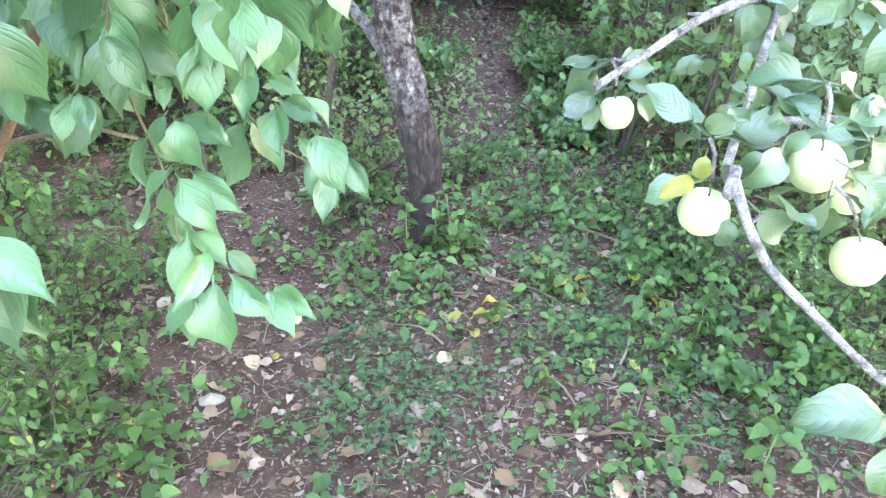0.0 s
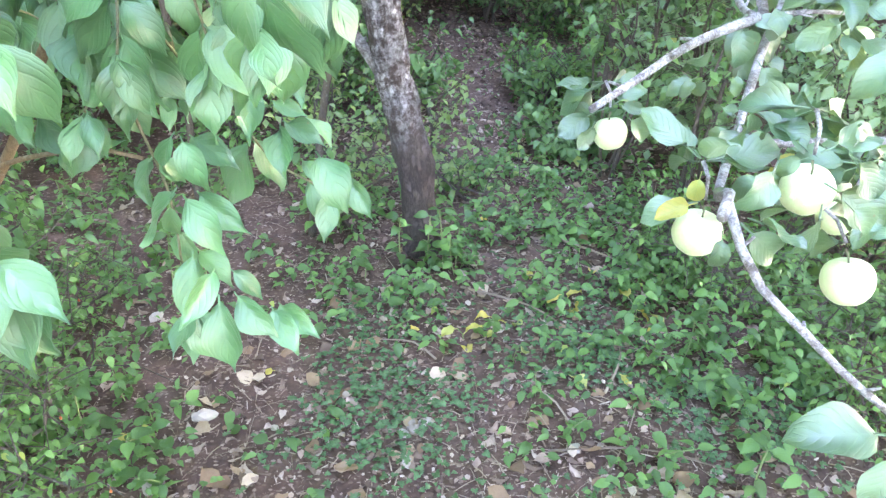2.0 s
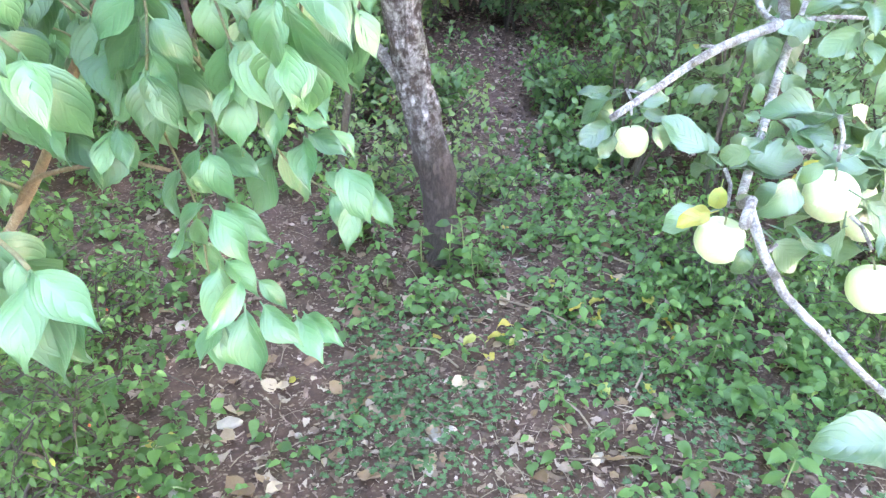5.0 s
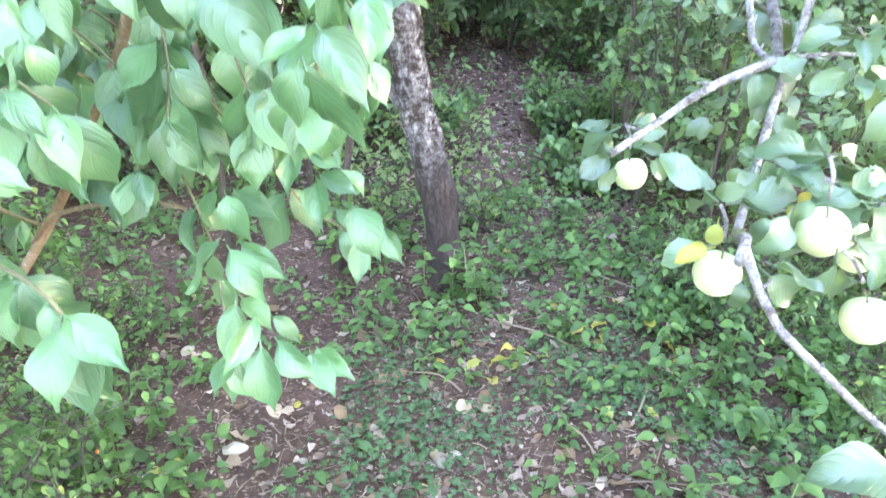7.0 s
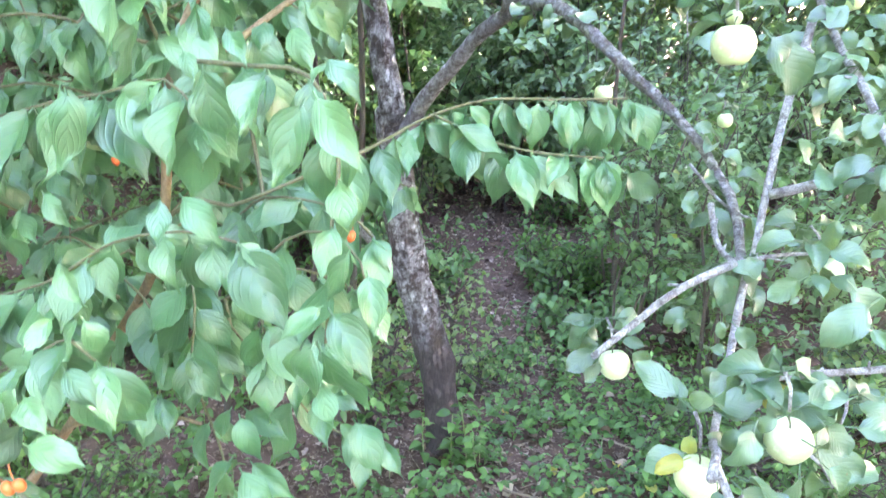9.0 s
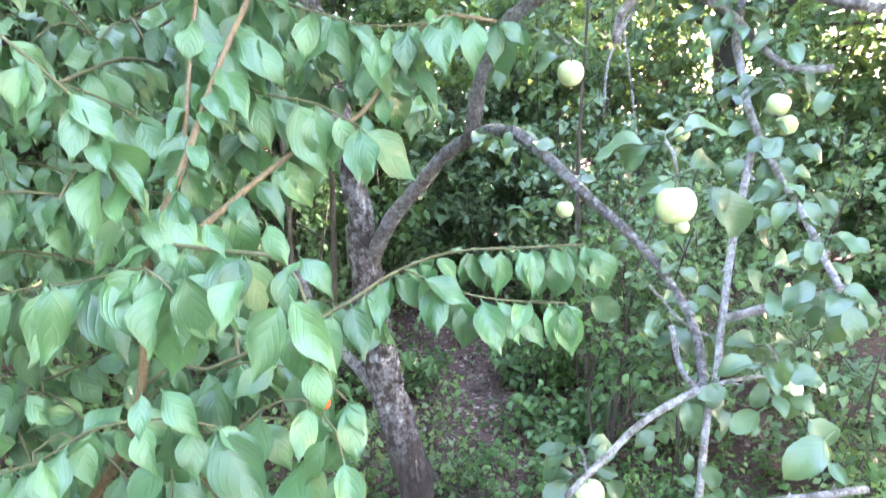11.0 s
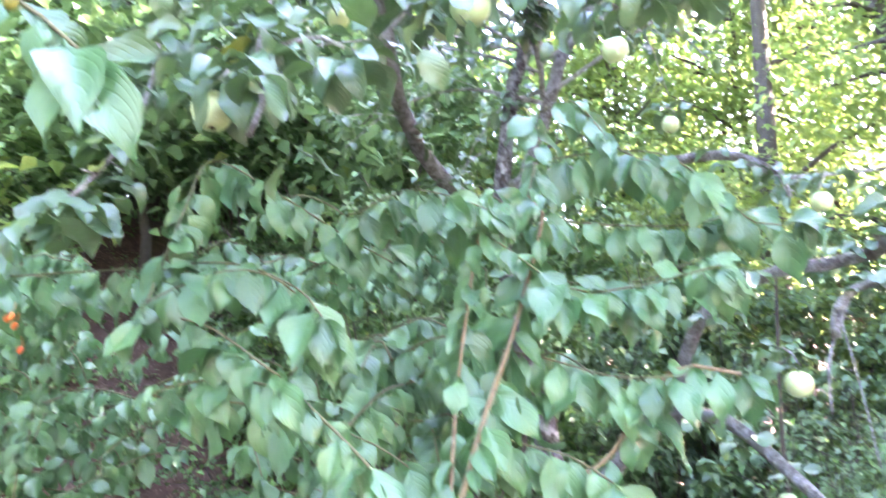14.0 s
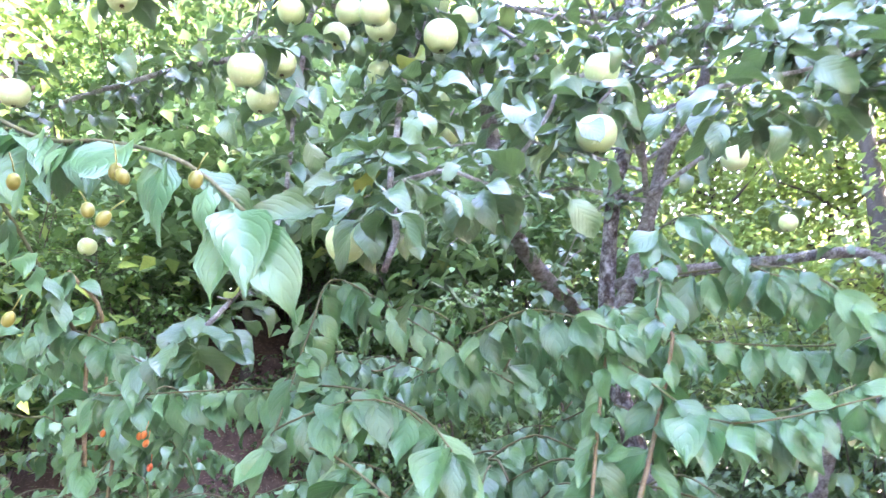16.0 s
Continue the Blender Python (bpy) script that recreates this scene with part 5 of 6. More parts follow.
for x, y in [(-1.15, 1.42), (-1.32, 1.75), (-1.02, 1.2), (-1.45, 1.4), (-1.3, 2.1), (1.12, 2.2), (1.35, 1.9), (1.5, 2.45), (1.05, 2.7), (0.98, 2.42), (1.3, 1.55), (1.6, 2.0)]:
    clump = bush(x, y, r.uniform(0.2, 0.34), r.uniform(0.14, 0.24), 6, 320, 0.72, herb_leaf_joined, HERB, "knee-high leafy seedling growing from the woodland soil", "seedlings of the undergrowth", "seedling_clump", low=0.2)
    if x < -1:
        for _ in range(3):
            part("berry", CHERRIES[1], clump, "small orange-red berry", pose(x + r.gauss(0, 0.1), y + r.gauss(0, 0.1), 0.12 + 0.1 * r.random(), 0, 0, 0) @ Matrix.Scale(0.7, 4))
# seedlings in the bright crown leaf: backlight imitated by their yellow-green colour
for x, y, h in [(-0.42, 3.15, 0.42), (-0.12, 3.6, 0.5), (-0.7, 3.7, 0.6), (0.1, 3.1, 0.25), (-0.3, 5.6, 1.2), (1.7, 2.6, 0.4)]:
    bush(x, y, h, 0.25, 6, 260, 0.62, canopy_leaf, WOOD, "small seedling tinted yellow-green as if backlit", "seedlings of the undergrowth", "seedling_clump", low=0.2)
for x, y in [(-2.3, 3.9), (-2.0, 3.4), (-2.6, 4.4), (-3.2, 4.3), (-2.8, 4.9), (-3.5, 5.0), (-1.8, 4.0), (-3.0, 3.6), (-3.9, 4.2)]:
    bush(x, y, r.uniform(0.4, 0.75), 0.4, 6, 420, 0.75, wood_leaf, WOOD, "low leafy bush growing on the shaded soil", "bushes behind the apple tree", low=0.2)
for x, y, h in [(0.95, 3.35, 1.5), (1.2, 3.0, 1.3), (1.0, 4.1, 1.7)]:
    bush(x, y, h, 0.4, 5, 420, 0.8, wood_leaf, WOOD, BUSH_LABEL, "bushes behind the apple tree", low=0.45)
for k in range(40):
    x, y = r.uniform(-2.6, 2.8), r.uniform(2.1, 5.0)
    if -0.35 < x < 0.75 and y < 4.4 or -1.2 < x < 0 and y < 2.7:
        continue
    bush(x, y, r.uniform(0.22, 0.5), r.uniform(0.12, 0.25), 5, 190, 1.25, herb_leaf_joined, HERB, "knee-high leafy seedling growing from the woodland soil", "seedlings of the undergrowth", "seedling_clump", low=0.2)
for x, y, h in [(0.75, 4.5, 0.3), (-0.25, 4.3, 0.45), (-0.1, 7.6, 1.0), (0.75, 3.75, 0.25), (-0.6, 4.7, 0.7), (0.95, 6.0, 0.6)]:
    bush(x, y, h, 0.4, 7, 700, 0.85, wood_leaf, WOOD, "low leafy bush growing on the shaded soil", "bushes behind the apple tree")
for k in range(44):
    x, y = r.uniform(-8.5, 7.5), r.uniform(5.8, 9.5)
    if -0.2 < x < 1.0 and y < 7.2:
        continue
    # lighter leaf colours stand in for light on the farther bushes
    bush(x, y, r.uniform(1.8, 3.6), r.uniform(0.7, 1.1), 8, 2100, 0.85, wood_leaf_lit_tone if y < 7.2 else canopy_leaf, CROWN, BUSH_LABEL, "bushes behind the apple tree")
# trees added at the right, mostly out of view, to block the sun
for x, y, h in [(6.3, 1.0, 9.0), (6.1, 2.4, 9.0), (5.6, 3.8, 10.5), (5.2, 5.1, 10.0), (4.8, 6.5, 9.0), (8.4, 2.6, 12.0), (8.0, 4.4, 12.5), (7.4, 6.2, 10.0), (4.5, 7.9, 10.0), (4.1, 9.2, 10.5), (6.9, 8.0, 10.5), (9.5, 6.6, 11.0)]:
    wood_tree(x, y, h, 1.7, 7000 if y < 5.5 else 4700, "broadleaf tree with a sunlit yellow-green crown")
# dense crowns added to keep sun and sky off the near leaves
for x, y, h in [(4.2, 2.0, 7.5), (4.4, 0.7, 7.5), (6.4, 8.4, 13.0), (-2.9, -0.7, 7.0)]:
    wood_tree(x, y, h, 2.0, 32000 if h < 8 and x > 0 else 15000, "dense broadleaf tree added to block sun and sky", 0.55 if h > 10 else 0.4)
# unseen trees added behind the camera to cut sky light on near leaves
for x, y, h in [(-3.4, -3.4, 6.0), (-1.5, -4.2, 7.0), (0.9, -4.7, 7.0), (3.0, -3.6, 6.5), (-4.4, -0.3, 6.0)]:
    wood_tree(x, y, h, 1.9, 6000, "broadleaf tree with a sunlit yellow-green crown")
for k in range(17):
    x, y = -7.6 + 7.4 * (k + r.uniform(0.1, 0.9)) / 17, r.uniform(5.2, 7.2)
    if abs(math.atan2(-x, y) - 0.56) < 0.12 and y < 6.2:
        y += 1.2
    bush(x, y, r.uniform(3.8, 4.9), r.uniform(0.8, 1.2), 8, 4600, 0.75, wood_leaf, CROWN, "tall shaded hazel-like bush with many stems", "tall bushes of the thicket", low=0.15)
# lightened leaves: the colour makes up for light that doesn't reach here
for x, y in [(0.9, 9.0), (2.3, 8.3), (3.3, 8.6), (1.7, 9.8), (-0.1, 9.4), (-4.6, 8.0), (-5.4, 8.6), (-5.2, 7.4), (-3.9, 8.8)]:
    bush(x, y, r.uniform(2.9, 3.6), 0.8, 8, 4200, 0.75, wood_leaf_lit_tone, CROWN, "tall shaded hazel-like bush with many stems", "tall bushes of the thicket", low=0.1)
# bushes in the dark gap, their light put into the leaf colour
for x, y, h in [(0.5, 6.5, 1.4), (0.15, 7.0, 1.6)]:
    bush(x, y, h, 0.5, 7, 1300, 0.6, wood_leaf_lit_tone, CROWN, BUSH_LABEL, "bushes behind the apple tree", low=0.2)
for x, y in [(0.45, 7.4), (-0.3, 7.7), (1.1, 7.2), (0.4, 8.4)]:
    bush(x, y, 2.3, 0.6, 8, 2600, 0.65, wood_leaf_lit_tone, CROWN, BUSH_LABEL, "bushes behind the apple tree", low=0.05)
for k in range(30):
    x, y = r.uniform(-7.0, -0.8), r.uniform(3.7, 6.4)
    if abs(math.atan2(-x, y) - 0.56) < 0.13 and y < 5.4:
        continue
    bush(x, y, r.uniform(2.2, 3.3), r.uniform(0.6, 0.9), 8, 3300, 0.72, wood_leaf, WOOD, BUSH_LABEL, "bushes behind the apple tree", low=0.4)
for x, y in [(-2.1, 5.4), (-3.6, 5.0), (-3.1, 6.4)]:
    wood_tree(x, y, 3.0, 1.3, 7000, "low broadleaf tree shading the slope", 0.25, wood_leaf_lit_tone)
for x, y, h in [(0.8, 13.0, 7.0), (2.9, 13.4, 7.5), (-1.5, 11.6, 8.0), (-6.4, 8.3, 8.0), (-8.3, 7.2, 8.5), (-5.2, 10.6, 9.0), (-7.6, 10.0, 9.5), (-3.3, 10.4, 8.5)]:
    wood_tree(x, y, h, 2.0, 9000, "broadleaf tree with a sunlit yellow-green crown")
for k in range(26):
    a = radians(-75 + 150 * (k + r.uniform(0.2, 0.8)) / 26)
    d = (10.2, 12.6, 15.0)[k % 3] + r.uniform(-0.7, 0.7)
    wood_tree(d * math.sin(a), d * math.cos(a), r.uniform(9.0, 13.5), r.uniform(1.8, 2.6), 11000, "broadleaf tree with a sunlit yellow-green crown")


for x, y, h in [(1.9, 13.6, 8.5), (0.9, 12.2, 8.0), (2.8, 15.0, 10.0), (4.1, 14.0, 10.5), (3.3, 12.6, 8.5), (4.4, 12.2, 9.0)]:
    wood_tree(x, y, h, 1.9, 4200, "slender broadleaf tree with a thin yellow-green crown")
for x, y, h in [(4.9, 8.6, 3.2), (5.7, 9.6, 3.4), (4.6, 10.2, 3.0), (6.3, 10.8, 3.6), (5.0, 7.4, 2.2), (4.3, 6.2, 2.0), (5.9, 8.6, 2.4)]:
    bush(x, y, h, 0.9, 8, 3000, 0.8, wood_leaf, CROWN, BUSH_LABEL, "bushes behind the apple tree", low=0.1)
# the thicket goes on beside and behind, its trees added to block sun and sky
for x, y, h in [(6.2, -0.6, 9.0), (6.8, -2.2, 9.0), (5.9, -3.8, 8.5), (8.6, -0.4, 10.0), (8.8, -3.0, 10.0), (-4.7, 1.4, 7.5), (-5.3, -0.6, 8.0), (-5.4, 3.2, 7.5), (-6.9, 1.2, 9.0), (-6.6, -2.6, 8.0), (-9.0, 0.5, 7.0), (-9.5, -4.0, 7.0), (-4.5, -10.5, 7.0), (1.5, -11.5, 7.5), (6.5, -9.5, 8.0)]:
    wood_tree(x, y, h, 1.8, 6000, "broadleaf tree with a sunlit yellow-green crown")
for k in range(16):
    a = radians(100 + 160 * (k + r.uniform(0.1, 0.9)) / 16)
    d = r.uniform(3.2, 6.0)
    bush(d * math.sin(a), d * math.cos(a), r.uniform(1.0, 2.0), r.uniform(0.5, 0.8), 7, 1100, 1.2, wood_leaf, WOOD, BUSH_LABEL, "bushes beside the open soil")
for x, y, h in [(-3.2, 1.2, 1.5), (-3.6, 2.6, 1.8), (-2.6, 0.2, 1.1), (2.9, 1.2, 1.3), (3.4, 0.0, 1.5), (2.6, -0.8, 1.0)]:
    bush(x, y, h, 0.6, 8, 1200, 1.1, wood_leaf, WOOD, BUSH_LABEL, "bushes beside the open soil")


# ---- undergrowth ----
def herb_proto(seed, tall, meshes, label, group, count):
    r = random.Random(seed)
    h = thing("herb", (0, 0, -20 - seed), label, "plant", group)
    path = [np.array((0, 0, -0.01)), np.array((r.uniform(-0.02, 0.02), r.uniform(-0.02, 0.02), tall * 0.5)), np.array((r.uniform(-0.04, 0.04), r.uniform(-0.04, 0.04), tall))]
    path = spline(path, 0.03)
    v, f = tube(path, [0.0022] * len(path), 5)
    st = new("stem", mesh_of("stem", v, f, herb_stem))
    st.parent = h
    for k in range(count):
        i = min(len(path) - 1, int(len(path) * (0.25 + 0.8 * k / count)))
        a = k * 2.4 + r.uniform(-0.3, 0.3)
        tip = Vector((math.cos(a), math.sin(a), r.uniform(-0.35, 0.45)))
        ob = new("leaf", meshes[r.randrange(len(meshes))])
        ob.parent = h
        ob.matrix_basis = aim(Vector(path[i]), tip, (r.uniform(-0.3, 0.3), -0.25, 1), r.uniform(0.8, 1.35))
    return h


def moved(proto, x, y, turn, size):
    proto.scale = (size,) * 3
    c = copy_thing(proto, pose(x, y, ground_height(x, y), 0, 0, turn))
    proto.scale = (1, 1, 1)
    return c


r = random.Random(21)
protos = [herb_proto(s, 0.06 + 0.035 * s, HERB_MESHES, "low green woodland herb with broad leaves", "herbs on the ground", 7 + s) for s in range(5)]
wilting = [herb_proto(10 + s, 0.06 + 0.03 * s, YELLOW_MESHES, "wilting herb with yellowed leaves", "yellowed herbs", 3) for s in range(2)]


def growth(x, y):
    """How thickly the herbs stand: bare by the middle, dense at the sides and round the trunk."""
    bare = math.exp(-(((x + 0.55) / 0.5) ** 2 + ((y - 1.55) / 0.45) ** 2)) + 0.55 * math.exp(-(((x - 0.1) / 0.45) ** 2 + ((y - 1.45) / 0.35) ** 2))
    path = math.exp(-((x - 0.3 - 0.05 * y) / 0.35) ** 2) * (1 if y > 3.6 else 0) + 0.8 * math.exp(-(((x - 1.1) / 0.4) ** 2 + ((y - 3.6) / 0.5) ** 2))
    return 0.22 + 0.30 * max(0.0, min(1.0, y - 2.1)) + 0.9 * noise.noise((x * 1.7, y * 1.7, 9.0)) + 0.6 * noise.noise((x * 4.6, y * 4.6, 2.0)) + 0.35 * (x > 0.75) + 0.3 * (x < -1.0) - 0.8 * bare - 0.2 * path


placed = 0
while placed < 260:
    x, y = r.uniform(-1.9, 1.9), r.uniform(0.95, 3.6)
    if r.random() > growth(x, y) or math.hypot(x + 0.05, y - 2.6) < 0.12:
        continue
    moved(protos[r.randrange(5)], x, y, r.uniform(0, 360), r.uniform(0.55, 1.2))
    placed += 1
for x, y in [(-0.03, 2.46), (0.03, 2.44), (-0.14, 2.45)]:
    moved(protos[4], x, y, r.uniform(0, 360), 1.3)
for _ in range(5):
    moved(wilting[r.randrange(2)], 0.42 + r.gauss(0, 0.28), 2.0 + r.gauss(0, 0.16), r.uniform(0, 360), r.uniform(0.8, 1.2))
for p in protos + wilting:
    for o in (*p.children_recursive, p):
        bpy.data.objects.remove(o)

# farther herbs
poses = []
while len(poses) < 17000:
    x, y = r.uniform(-5.5, 5.0), (0.9 + 6.6 * r.random() ** 1.2 if r.random() < 0.86 else r.uniform(-4.0, 1.0))
    if r.random() > growth(x, y) + 0.05:
        continue
    a = r.uniform(0, 6.28)
    tall = r.random() ** 2 * (0.22 if y > 2.4 else 0.12)
    for k in range(4):
        a += 2.3
        poses.append((x + r.gauss(0, 0.02), y + r.gauss(0, 0.02), ground_height(x, y) + 0.015 + tall * (0.5 + 0.15 * k), math.cos(a), math.sin(a), r.uniform(-0.3, 0.5), r.uniform(-0.3, 0.3), -0.3, 1, r.uniform(0.5, 1.25)))
tagged(new("low_herbs", joined_leaves("low_herbs", [blade(0.040, r.uniform(0.018, 0.026), r, 4, 1, 0.7, r.uniform(0.9, 1.3), 0.3, 0.7, 0.0, 0.0) for _ in range(5)], poses, herb_leaf_joined, r)), "carpet of low green herbs over the woodland soil", "herbs", kind="stuff")


poses = []
while len(poses) < 4200:
    x, y = r.uniform(-1.7, 2.2), r.uniform(1.1, 3.9)
    thick = 1.0 * math.exp(-(((x - 1.15) / 0.45) ** 2 + ((y - 2.0) / 0.6) ** 2)) + 0.7 * math.exp(-(((x - 0.45) / 0.45) ** 2 + ((y - 2.9) / 0.5) ** 2)) + 0.6 * math.exp(-(((x + 0.05) / 0.5) ** 2 + ((y - 2.25) / 0.22) ** 2)) + 0.5 * math.exp(-(((x + 1.15) / 0.35) ** 2 + ((y - 1.6) / 0.5) ** 2))
    if r.random() > thick + 0.04 or math.hypot(x + 0.05, y - 2.6) < 0.14 or noise.noise((x * 3.1, y * 3.1, 4.0)) < -0.12:
        continue
    a = r.uniform(0, 6.28)
    tall = 0.05 + r.random() ** 1.6 * 0.2 * min(1.0, thick + 0.3)
    for k in range(5):
        a += 2.4
        poses.append((x + r.gauss(0, 0.025), y + r.gauss(0, 0.025), ground_height(x, y) + tall * (0.4 + 0.15 * k), math.cos(a), math.sin(a), r.uniform(-0.5, 0.3), r.uniform(-0.4, 0.4), r.uniform(-0.6, 0.1), 1, r.uniform(0.35, 0.75) + 0.8 * r.random() ** 3))
tagged(new("broad_leaved_herbs", joined_leaves("broad_leaved_herbs", [blade(0.052, r.uniform(0.024, 0.034), r, 6, 1, 0.65, r.uniform(1.0, 1.3), 0.3, r.uniform(0.3, 1.0), 0.08, 0.15) for _ in range(6)], poses, herb_leaf_joined, r)), "thick stand of broad-leaved green herbs on the soil", "herbs", kind="stuff")


def ivy_shape(rr):
    out = [(0, 0.0), (0.35, -0.12), (0.62, 0.12), (0.36, 0.34), (0.42, 0.62), (0.16, 0.58), (0, 1.0), (-0.16, 0.58), (-0.42, 0.62), (-0.36, 0.34), (-0.62, 0.12), (-0.35, -0.12)]
    s = 0.019
    v = [(0, 0.3 * s, 0.003)] + [(x * s, y * s, rr.uniform(-0.002, 0.002)) for x, y in out]
    f = [(0, i, i % 12 + 1) for i in range(1, 13)]
    u = [(0.5, 0.3)] + [(0.5 + 0.6 * x, max(0, y)) for x, y in out]
    return v, f, u


poses = []
while len(poses) < 2700:
    x, y = r.gauss(0.3, 0.8), r.gauss(1.75, 0.36)
    if y < 1.0 or y > 3.0 or noise.noise((x * 2.3, y * 2.3, 2.0)) + 0.25 < r.random() * 0.6 or x < -0.45 + r.gauss(0, 0.15):
        continue
    a = r.uniform(0, 6.28)
    poses.append((x, y, ground_height(x, y) + r.uniform(0.008, 0.04), math.cos(a), math.sin(a), r.uniform(-0.2, 0.3), r.uniform(-0.35, 0.35), r.uniform(-0.4, 0.2), 1, r.uniform(0.6, 1.3)))
tagged(new("ivy", joined_leaves("ivy", [ivy_shape(r) for _ in range(5)], poses, ivy_leaf, r)), "dark green ivy creeping over the soil", "ivy", kind="stuff")


# ---- litter, stones and sticks ----
def curled(rr, length, width):
    return blade(length, width, rr, 4, 1, 0.7, 0.75, rr.uniform(-0.9, 0.9), rr.uniform(-1.2, 1.6), 0.2, 0.0, 0.15)


poses = []
while len(poses) < 13500:
    x, y = r.gauss(0, 1.7), (0.9 + 6.5 * r.random() ** 1.5 if r.random() < 0.85 else r.uniform(-4.0, 1.0))
    if len(poses) % 4 == 0:
        x, y = r.gauss(0.45, 0.5), r.uniform(3.2, 7.5)
    a = r.uniform(0, 6.28)
    poses.append((x, y, ground_height(x, y) + r.uniform(0.002, 0.012), math.cos(a), math.sin(a), r.uniform(-0.12, 0.2), r.gauss(0, 0.3), r.gauss(0, 0.3), 1, 0.25 + 1.05 * r.random() ** 1.3))
tagged(new("leaf_litter", joined_leaves("leaf_litter", [curled(r, 0.05, r.uniform(0.02, 0.036)) for _ in range(8)], poses, dead_leaf_joined, r)), "brown dead leaf litter scattered over the soil", "leaf litter", kind="stuff")

poses = []
while len(poses) < 30000:
    x, y = r.gauss(-0.1, 1.2), 0.95 + 3.2 * r.random() ** 1.5
    a = r.uniform(0, 6.28)
    poses.append((x, y, ground_height(x, y) + r.uniform(0.001, 0.007), math.cos(a), math.sin(a), r.uniform(-0.2, 0.3), r.gauss(0, 0.4), r.gauss(0, 0.4), 1, 0.35 + 1.2 * r.random() ** 2.5))
chips = []
for k in range(8):
    l, w = r.uniform(0.008, 0.016), r.uniform(0.002, 0.006)
    if k > 3:
        l, w = r.uniform(0.018, 0.034), r.uniform(0.0008, 0.002)
    chips.append(([(-w, 0, 0), (w * 0.7, 0.1 * l, 0.001), (w, 0.8 * l, 0), (-0.2 * w, l, 0.002), (-w * 1.1, 0.6 * l, 0.001)], [(0, 1, 2, 3, 4)], [(0.5, 0.5)] * 5))
tagged(new("mulch", joined_leaves("mulch", chips, poses, dead_leaf_joined, r)), "fine brown mulch of leaf crumbs and bark chips on the soil", "mulch", kind="stuff")

DEAD = []
for k in range(5):
    v, f, u = curled(r, 0.085, 0.055)
    DEAD.append(mesh_of("fallen_leaf", v, f, dead_leaf, u))
for x, y in [(-0.61, 1.32), (-0.55, 1.33), (0.07, 1.77), (-0.01, 1.78), (0.61, 1.63), (0.55, 1.58), (0.66, 1.32), (-0.53, 1.21), (0.40, 1.41), (-0.66, 1.81), (-0.1, 1.39), (-0.62, 1.35), (-0.55, 1.38), (0.03, 1.80), (0.07, 1.78), (0.61, 1.64), (0.70, 1.66), (0.69, 1.34), (0.70, 1.30), (0.70, 2.35), (-0.10, 1.40), (-0.05, 1.43), (-0.64, 1.92), (0.35, 1.55), (0.20, 1.36), (0.95, 1.4), (-0.3, 1.7), (-0.8, 1.75), (0.42, 1.44), (0.5, 1.3), (-0.25, 1.3)] + [(r.gauss(-0.1, 0.75), 1.1 + 1.5 * r.random() ** 1.3) for _ in range(80)]:
    a = r.uniform(0, 6.28)
    ob = new("fallen_leaf", DEAD[r.randrange(5)])
    ob.matrix_basis = aim((x, y, ground_height(x, y) + 0.012), (math.cos(a), math.sin(a), 0.05), (r.gauss(0, 0.25), r.gauss(0, 0.25), 1), r.uniform(0.35, 1.0))
    tagged(ob, "curled pale brown fallen leaf lying on the soil", "leaf", "fallen leaves")


for x, y, size in [(-0.10, 1.99, 0.75), (-0.54, 1.78, 0.55), (0.29, 1.85, 0.8), (0.44, 1.75, 1.0), (0.54, 2.15, 0.7), (0.21, 1.98, 0.6), (0.32, 2.0, 0.9), (0.61, 1.75, 0.8), (0.20, 2.84, 0.7), (0.38, 2.37, 0.7), (0.63, 2.35, 0.9), (0.52, 1.95, 0.8), (-0.93, 1.45, 0.9), (-0.90, 1.50, 0.6), (-0.3, 1.55, 0.4), (0.8, 2.0, 0.5)]:
    a = r.uniform(0, 6.28)
    ob = new("yellow_leaf", YELLOW_MESHES[r.randrange(5)])
    ob.matrix_basis = aim((x, y, ground_height(x, y) + 0.03), (math.cos(a), math.sin(a), -0.1), (r.gauss(0, 0.25), r.gauss(0, 0.25) - 0.3, 1), size * r.uniform(0.9, 1.1))
    tagged(ob, "yellowed fallen leaf caught on the low herbs", "leaf", "yellow fallen leaves")


def stone(x, y, size, flat, seed):
    rr = random.Random(seed)
    bm = bmesh.new()
    bmesh.ops.create_icosphere(bm, subdivisions=2, radius=1)
    for v in bm.verts:
        n = 1 + 0.35 * noise.noise(v.co * 1.3 + Vector((seed * 3.7, 0, 0))) + 0.12 * noise.noise(v.co * 4 + Vector((seed, 5, 0)))
        v.co = Vector((v.co.x * size * n, v.co.y * size * 0.7 * n, v.co.z * size * flat * n))
    me = bpy.data.meshes.new("stone")
    bm.to_mesh(me)
    bm.free()
    me.materials.append(stone_grey)
    ob = new("stone", me)
    ob.matrix_basis = pose(x, y, ground_height(x, y) + size * flat * 0.35, rr.uniform(-8, 8), rr.uniform(-8, 8), rr.uniform(0, 360))
    tagged(ob, "pale grey stone half sunk in the soil", "stone", "stones on the soil")


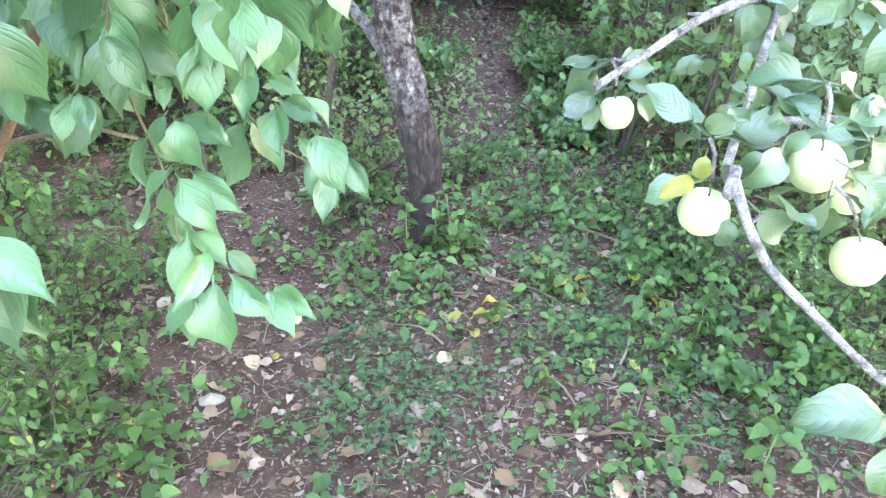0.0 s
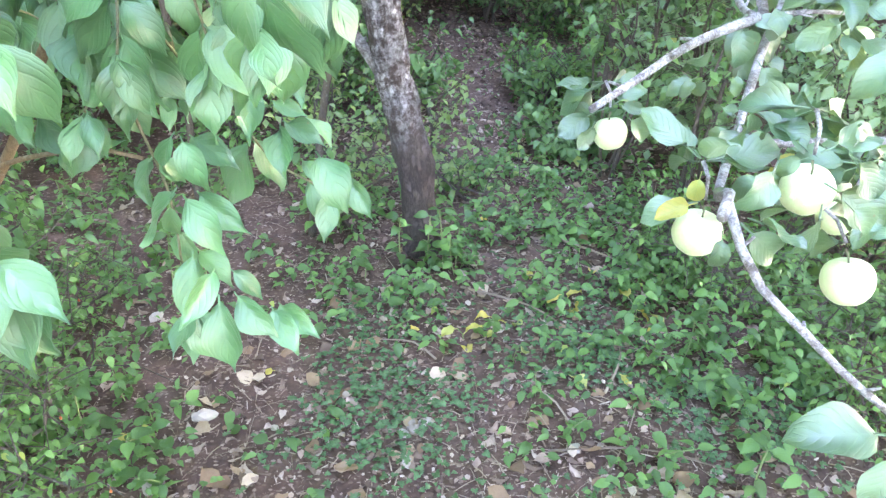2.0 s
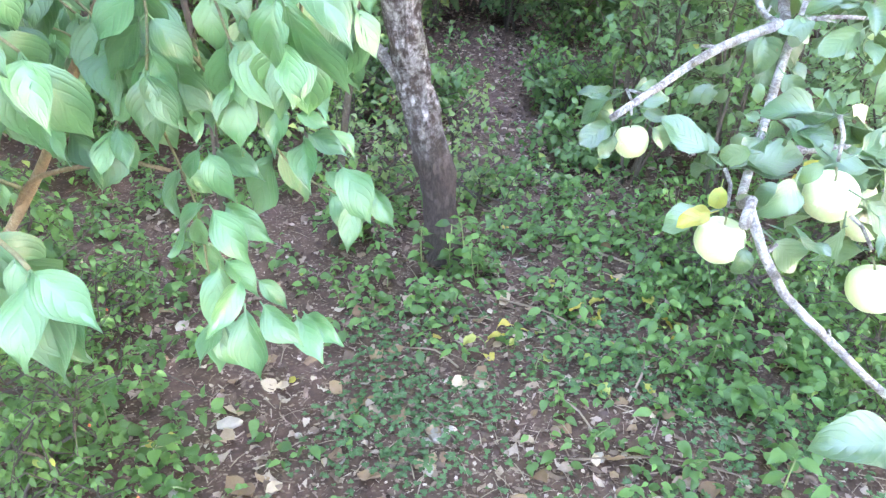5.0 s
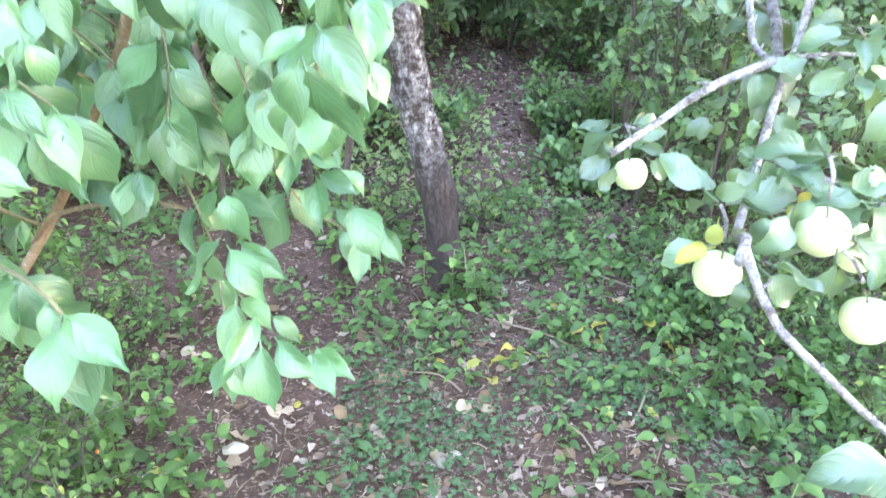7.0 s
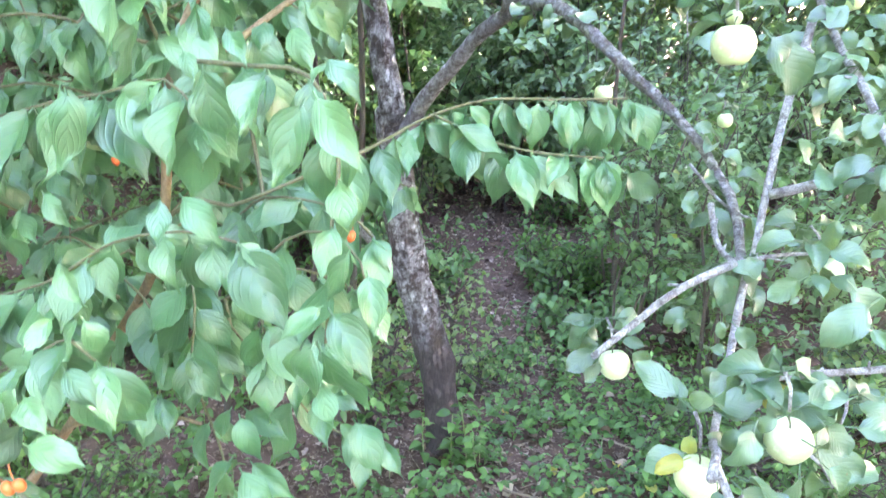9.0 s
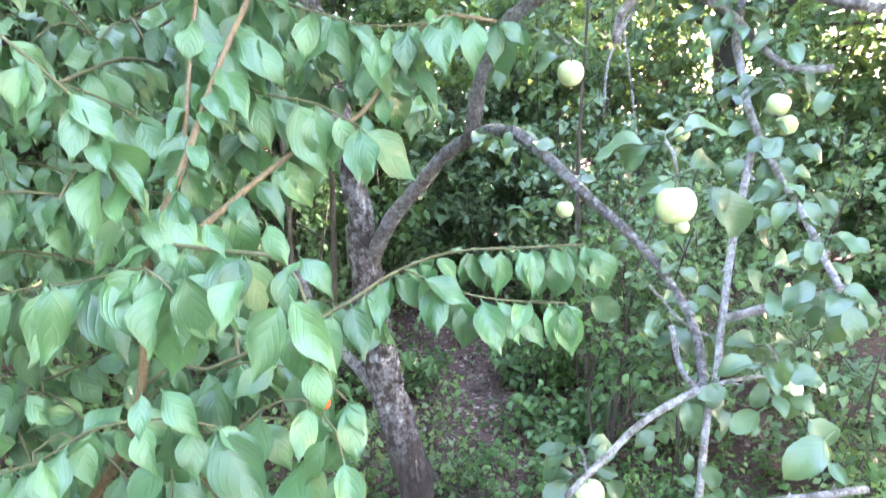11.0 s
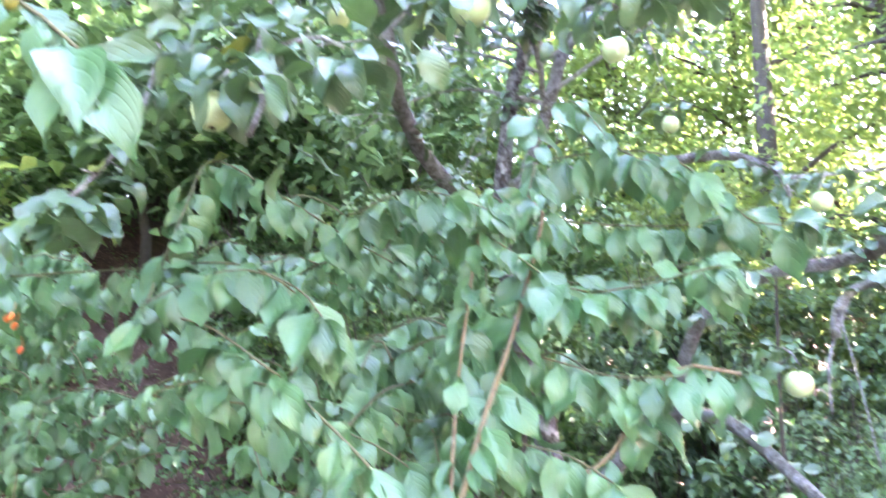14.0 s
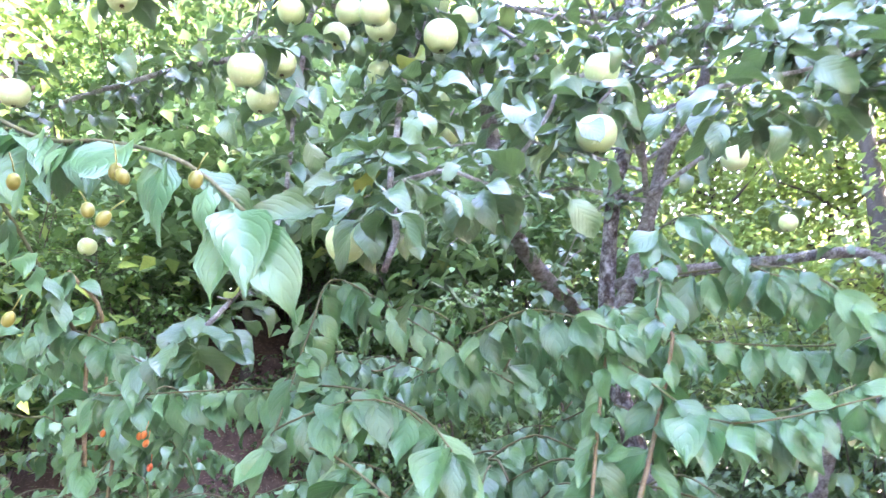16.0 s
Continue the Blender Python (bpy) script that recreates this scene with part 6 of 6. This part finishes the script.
for k, (x, y, s, fl) in enumerate([(-0.07, 1.54, 0.032, 0.5), (-0.03, 1.56, 0.022, 0.5), (-0.10, 1.52, 0.020, 0.6), (-0.09, 1.41, 0.028, 0.35), (-0.80, 1.33, 0.042, 0.5), (-0.73, 1.60, 0.045, 0.35), (0.73, 1.64, 0.022, 0.6), (0.49, 1.46, 0.013, 0.8), (0.41, 1.45, 0.025, 0.4), (-0.95, 1.49, 0.03, 0.4), (-0.5, 1.55, 0.015, 0.6), (-0.35, 1.45, 0.014, 0.6), (0.25, 1.95, 0.014, 0.7), (-1.05, 2.1, 0.03, 0.5)]):
    stone(x, y, s, fl, k + 1)
sticks = []
for _ in range(1300):
    x, y, a, l = r.gauss(0, 0.9), 1.0 + 2.6 * r.random() ** 1.4, r.uniform(0, 6.28), 0.02 + 0.11 * r.random() ** 2
    p = np.array((x, y, ground_height(x, y) + 0.006))
    d = np.array((math.cos(a) * l, math.sin(a) * l, 0))
    sticks.append(tube([p, p + d * 0.5 + np.array((0, 0, 0.006)), p + d], [0.0006 + 0.0016 * r.random() ** 2] * 3, 4))
v, f = joined_tubes(sticks)
tagged(new("twig_litter", mesh_of("twig_litter", v, f, dry_stick)), "thin dry twigs scattered over the soil", "twigs", kind="stuff")
for pts, rad in [([(0.42, 1.52), (0.38, 1.62), (0.33, 1.70)], 0.004), ([(0.55, 1.68), (0.62, 1.80), (0.66, 1.95)], 0.005), ([(0.33, 1.44), (0.6, 1.42), (0.85, 1.36)], 0.004), ([(0.0, 1.85), (-0.08, 1.92), (-0.2, 1.96)], 0.004), ([(0.1, 2.3), (0.35, 2.12), (0.5, 1.98)], 0.005), ([(0.5, 2.7), (0.75, 2.45), (0.95, 2.35)], 0.006), ([(-0.3, 1.75), (-0.1, 1.62), (0.0, 1.5)], 0.003)]:
    path = spline([np.array((x, y, ground_height(x, y) + 0.01 + 0.02 * (i == 1))) for i, (x, y) in enumerate(pts)], 0.04)
    v, f = tube(path, [rad * (1 - 0.5 * i / len(path)) for i in range(len(path))], 7, 0.1, r)
    tagged(new("fallen_twig", mesh_of("fallen_twig", v, f, dry_stick)), "dry bent twig lying on the soil", "twig", "fallen twigs")

# ---- saplings by the apple tree ----
for x0, y0, pts in [(-0.56, 2.7, [(0.09, 0.02, 0.54), (0.17, 0.02, 0.96), (0.22, 0.1, 1.7), (0.2, 0.2, 2.6)]), (-0.775, 3.23, [(0.04, 0.0, 0.45), (0.12, 0.0, 0.83), (0.15, 0.1, 1.6), (0.1, 0.15, 2.4)]), (-1.07, 2.77, [(0.03, 0.0, 0.41), (0.035, 0.0, 0.73), (-0.02, 0.05, 1.3), (-0.08, 0.1, 2.2)]), (0.95, 3.9, [(0.03, 0.0, 0.6), (0.0, 0.05, 1.4), (0.1, 0.1, 2.5)])]:
    z0 = ground_height(x0, y0)
    s = thing("sapling", (x0, y0, z0), "thin grey-brown sapling beside the apple tree", "sapling", "saplings")
    path = spline([np.array((x0, y0, z0 - 0.03))] + [np.array((x0 + a, y0 + b, z0 + c)) for a, b, c in pts], 0.1)
    v, f = tube(path, [0.018 * (1 - 0.6 * i / len(path)) for i in range(len(path))], 9, 0.06, r)
    part("stem", mesh_of("stem", v, f, sapling_bark), s, "", Matrix.Identity(4))
    for k in range(5):
        i = len(path) // 3 + k * len(path) // 9
        a = 2.4 * k + 3.0 * x0
        d = np.array((math.cos(a) * 0.16, math.sin(a) * 0.16, 0.14))
        v, f = tube([path[i], path[i] + d * 0.5, path[i] + d * 1.0 + np.array((0, 0, -0.02))], [0.005, 0.0035, 0.002], 6)
        part("branch", mesh_of("branch", v, f, sapling_bark), s, "", Matrix.Identity(4))
